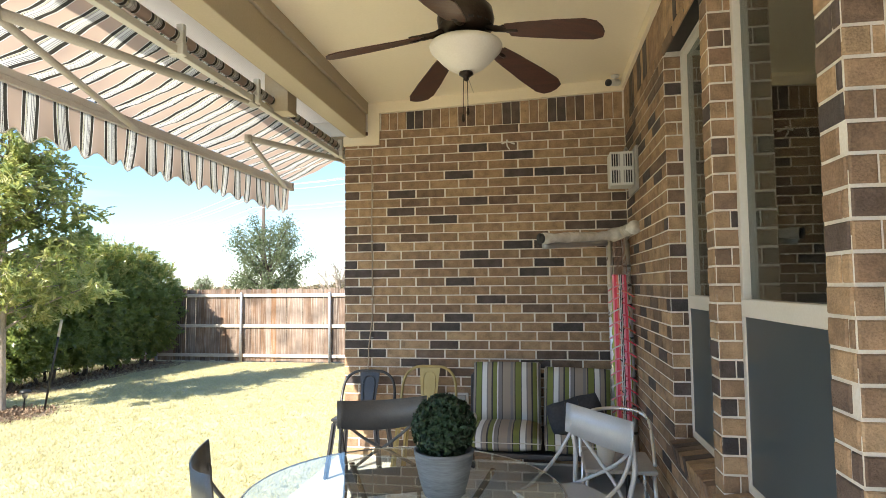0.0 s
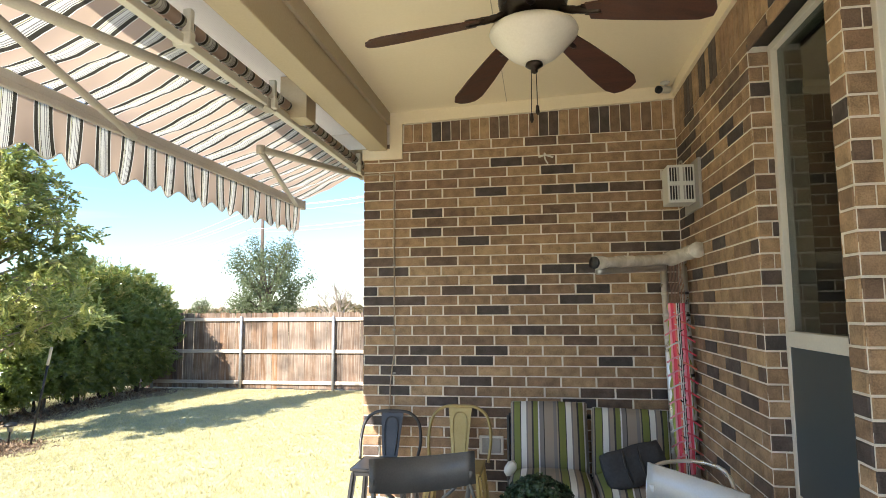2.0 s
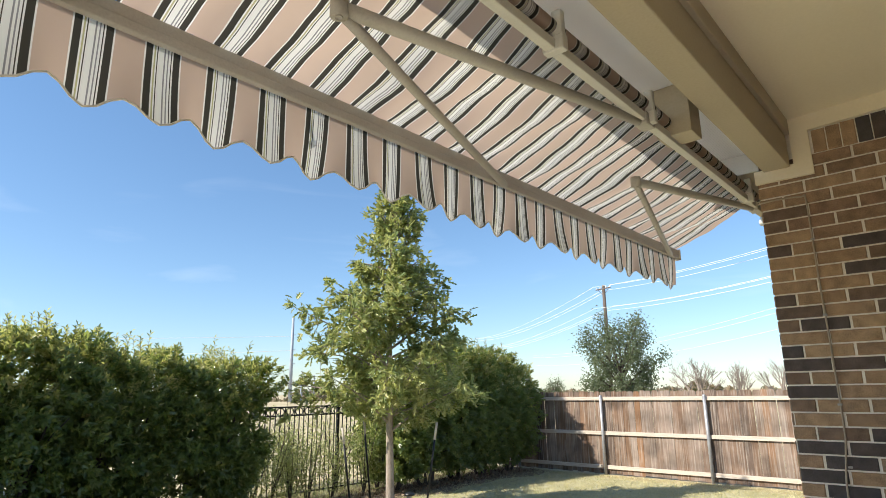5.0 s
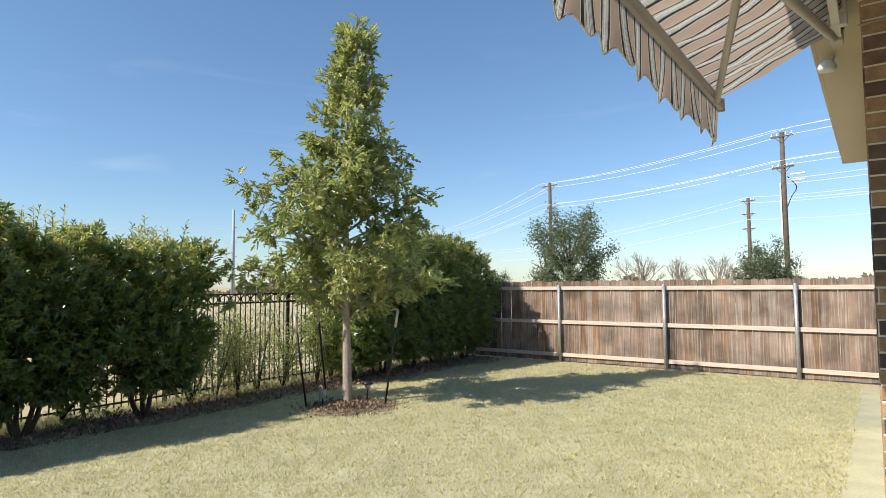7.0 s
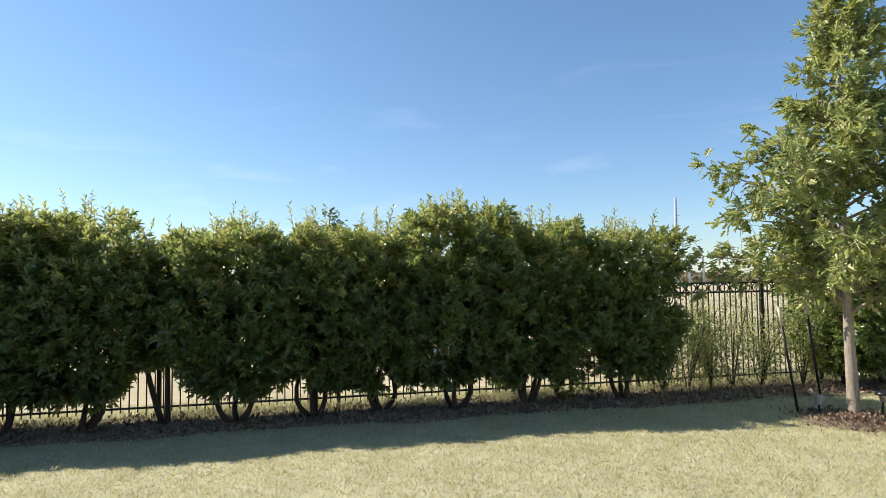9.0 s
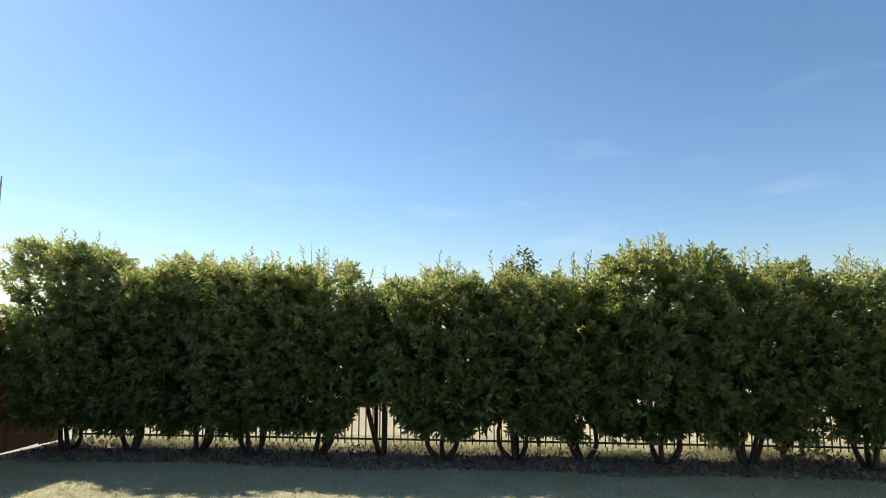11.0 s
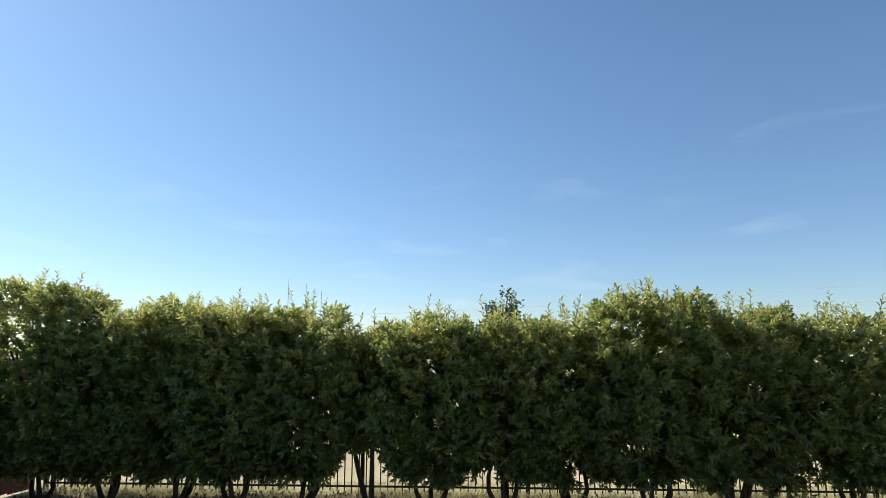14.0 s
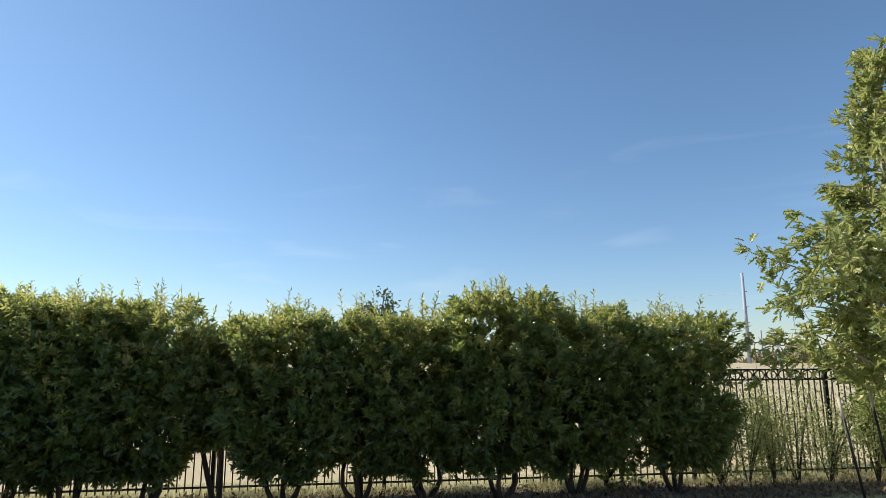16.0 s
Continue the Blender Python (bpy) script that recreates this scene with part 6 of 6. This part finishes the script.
def bare_tree(rng, x, y, h, spread):
    t = thing("bare_tree", "leafless grey-brown tree with fine bare twigs", "tree", "bare trees beyond the fence", at=(x, y, -0.7))
    bm = bmesh.new()

    def grow(p, d, length, r, level):
        q = p + d * length
        tube([p, p.lerp(q, 0.5) + Vector(rng.normal(0, 0.03 * length, 3)), q], [r, r * 0.8, r * 0.6], 3 if level > 2 else 5, bm)
        if level < 5:
            for k in range(3 if level else 6):
                e = (d + Vector(rng.normal(0, 0.34 * spread, 3))).normalized()
                e.z = abs(e.z) * 0.6 + 0.35
                grow(p.lerp(q, rng.uniform(0.55, 1.0)), e.normalized(), length * rng.uniform(0.55, 0.78), max(r * 0.56, 0.006), level + 1)

    grow(Vector((0, 0, -0.1)), Vector((0, 0, 1)), h * 0.33, h * 0.022, 0)
    part("branches", bm, mixed("bare_twig", (0.22, 0.18, 0.15), (0.34, 0.29, 0.25), 8, 0.9, 0), t).name = "trunk"


M_CEDAR = leaf_material("cedar_leaf", [(0.0, (0.03, 0.04, 0.02)), (0.6, (0.07, 0.085, 0.035)), (1.0, (0.12, 0.12, 0.05))], 0.6, 0.1)
rng_f = np.random.default_rng(61)
far_tree(rng_f, -12.6, 27.2, 5.7, 2.0, 1.3, 120, M_LIVEOAK, "rounded grey-green live oak beyond the fence", 0.42, 0.13)
far_tree(rng_f, -5.1, 31.3, 3.9, 1.25, 0.8, 80, M_LIVEOAK, "small grey-green oak beyond the fence", 0.34, 0.12)
far_tree(rng_f, -21.5, 36.1, 3.2, 0.7, 0.4, 26, M_LIVEOAK, "narrow young evergreen beyond the fence", 0.25, 0.1)
far_tree(rng_f, -19.3, 1.75, 4.1, 0.75, 0.8, 45, M_CEDAR, "ragged dark cedar top behind the hedge", 0.22, 0.14)
bare_tree(rng_f, -11.5, 34.0, 5.0, 1.0)
bare_tree(rng_f, -10.2, 36.4, 4.6, 0.7)
bare_tree(rng_f, -8.0, 36.9, 4.7, 0.8)
bare_tree(rng_f, -7.2, 38.0, 4.2, 0.8)


def power_pole(x, y, h, arms, transformer=False, thick=0.17):
    p = thing("power_pole", "tall brown wooden utility pole with crossarms", "utility pole", "power line poles", at=(x, y, -1.0))
    m = M_POLE
    part("shaft", tube([(0, 0, 0), (0, 0, h + 1.0)], [thick, thick * 0.7], 10), m, p, "", True)
    for dz, w in arms:
        z = h + 1.0 - dz
        arm = part("crossarm", box(-w / 2, w / 2, -0.06, 0.06, z - 0.07, z + 0.07, 0.0, pose(0, -0.15, 0, 0, 0, -18)), m, p)
        for s in (-0.46, -0.2, 0.2, 0.46):
            part("insulator", lathe([(0.0, 0.0), (0.07, 0.0), (0.09, 0.08), (0.05, 0.12), (0.08, 0.2), (0.0, 0.26)], 8, None, (s * w * math.cos(math.radians(18)), -0.15 - s * w * math.sin(math.radians(18)), z + 0.06)), M_WHITE, arm, "pale insulator")
        for s in (-1, 1):
            part("brace", tube([(s * w * 0.3, -0.15, z - 0.05), (0, -0.15, z - w * 0.35)], 0.03, 5), m, arm)
    if transformer:
        for k, dz in enumerate((3.6, 4.1)):
            part("switch", box(0.5, 1.6, -0.15, 0.1, h + 1 - dz, h + 1.12 - dz, 0.02, pose(0, 0, 0, 0, 0, -10)), M_WHITE, p, "pale switch bar")
        part("riser", tube([(-0.22, -0.2, 0), (-0.22, -0.2, h - 3.2)], 0.06, 8), M_SOFFIT, p, "pale riser pipe")
        part("loop", tube(spline([(0.3, -0.2, h - 2.7), (0.9, -0.2, h - 3.6), (0.5, -0.2, h - 4.4), (0.2, -0.2, h - 5.2)], 5), 0.04, 6), M_IRON, p)


M_POLE = mixed("pole_wood", (0.07, 0.055, 0.045), (0.13, 0.10, 0.085), 4, 0.9, 0.2)
M_WIRE = mixed("bright_wire", (0.80, 0.80, 0.82), (0.86, 0.86, 0.88), 4, 0.4, 0.0)


def wire(a, b, sag, r):
    a, b = Vector(a), Vector(b)
    pts = []
    for i in range(17):
        t = i / 16
        q = a.lerp(b, t)
        q.z -= sag * 4 * t * (1 - t)
        pts.append(q)
    w = part("power_line", tube(pts, r, 5), M_WIRE)
    tagged(w, "thin bright overhead power line between the poles", "power line", "overhead lines")


power_pole(-6.8, 56.3, 13.6, ((0.35, 1.7), (2.9, 1.7)), True, 0.24)
power_pole(-38.1, 78.2, 15.9, ((0.5, 2.8),), False, 0.32)
power_pole(-15.4, 95.5, 13.5, ((0.4, 1.9), (2.3, 1.9), (4.4, 1.8)), False, 0.3)
for dz, k in ((0.0, 1.0), (0.0, -1.0), (-0.55, 0.6), (-2.5, 1.0), (-2.55, -1.0), (-2.95, 0.5)):
    a = (-6.8 + 0.75 * k, 56.0 - 0.2 * k, 13.8 + dz)
    wire(a, (-38.1 + 1.4 * k, 78.0, 15.8 + dz * 1.2), 0.5, 0.018)
    wire((-38.1 + 1.4 * k, 78.0, 15.8 + dz * 1.2), (-120 + 2 * k, 150, 18 + dz * 1.2), 2.0, 0.024)
    wire(a, (26 + k, 36, 14.6 + dz), 0.9, 0.015)
for dz in (0.0, -0.4, -1.6):
    wire((-6.5, 56.0, 9.7 + dz), (26, 36, 10.2 + dz), 0.8, 0.015)
    wire((-15.4, 95.2, 13.6 + dz * 2), (-110, 170, 13 + dz * 2), 2.0, 0.02)
    wire((-15.4, 95.2, 13.6 + dz * 2), (20, 80, 14 + dz * 2), 1.0, 0.018)


def steel_pole(x, y, h, arms):
    p = thing("transmission_pole", "slender grey steel transmission pole on the horizon", "utility pole", at=(x, y, -1))
    part("shaft", tube([(0, 0, 0), (0, 0, h + 1)], [0.55, 0.34] if h > 10 else [0.3, 0.2], 8), M_FARSTEEL, p, "", True)
    for z in arms:
        part("crossarm", tube([(0, 0, z), (-1.6, 2.2, z + 0.4)], [0.14, 0.09], 5), M_FARSTEEL, p)
        wire((x - 1.6, y + 2.2, z - 1), (x - 60, y - 320, z - 3), 5, 0.05)


M_FARSTEEL = mixed("far_steel", (0.30, 0.34, 0.40), (0.38, 0.42, 0.48), 1, 0.7, 0)
steel_pole(-141.8, 97.5, 22.5, (18.5, 14.5, 10.5))
steel_pole(-122.0, 90.8, 6.0, ())
steel_pole(-126.0, 90.0, 7.0, ())


def lattice_mast(x, y, h):
    p = thing("lattice_mast", "grey steel lattice mast with a small dish", "mast", at=(x, y, -1))
    w = 1.0
    for sx, sy in ((-1, -1), (1, -1), (1, 1), (-1, 1)):
        part("leg", tube([(sx * w, sy * w, 0), (sx * w, sy * w, h + 1)], 0.11, 5), M_FARSTEEL, p)
    bm = bmesh.new()
    z = 2.0
    s = 1
    while z < h:
        tube([(-w, -s * w, z), (w, s * w, z + 2)], 0.06, 4, bm)
        tube([(s * w, -w, z), (-s * w, w, z + 2)], 0.06, 4, bm)
        tube([(-w, -w, z), (w, -w, z)], 0.05, 4, bm)
        z += 2
        s = -s
    part("bracing", bm, M_FARSTEEL, p)
    part("dish", lathe([(0.0, -0.2), (0.7, 0.0), (0.7, 0.3), (0.0, 0.3)], 14, None, (1.3, 1.3, h - 2)), M_WHITE, p, "pale drum dish", True)


lattice_mast(-89.0, -82.0, 24.4)
for x, y, h in ((-96.3, -29.9, 13.4), (-97.1, -27.2, 12.5), (-97.8, -24.8, 11.4)):
    m = thing("antenna_mast", "thin grey antenna rod behind the hedge", "antenna", "distant antenna rods", at=(x, y, -1))
    part("rod", tube([(0, 0, 0), (0, 0, h + 1)], [0.09, 0.04], 5), M_FARSTEEL, m)


def treeline():
    rng = np.random.default_rng(71)
    n = 60000
    a = rng.uniform(-0.6, 1.9, n)
    r = rng.uniform(180, 230, n)
    h = 3.2 + 1.2 * np.sin(a * 23) + 0.9 * np.sin(a * 61 + 1) + 0.6 * np.sin(a * 140)
    z = rng.uniform(0, 1, n) ** 0.8 * np.clip(h, 1.2, 9) - 2.5
    at = np.stack([-np.sin(a) * r, np.cos(a) * r, z], axis=1)
    v, f = leaf_arrays(rng, at, np.tile([0, 0, 0.3], (n, 1)), 1.6, 0.9, 0, 1.0)
    ob = raw_mesh("treeline", v, f, M_FARWOOD, kind="stuff")
    tagged(ob, "hazy brown and olive wood along the horizon", "trees")


M_FARWOOD = leaf_material("far_wood", [(0.0, (0.10, 0.09, 0.06)), (0.5, (0.19, 0.15, 0.10)), (1.0, (0.28, 0.20, 0.13))], 0.9, 0.1)
treeline()
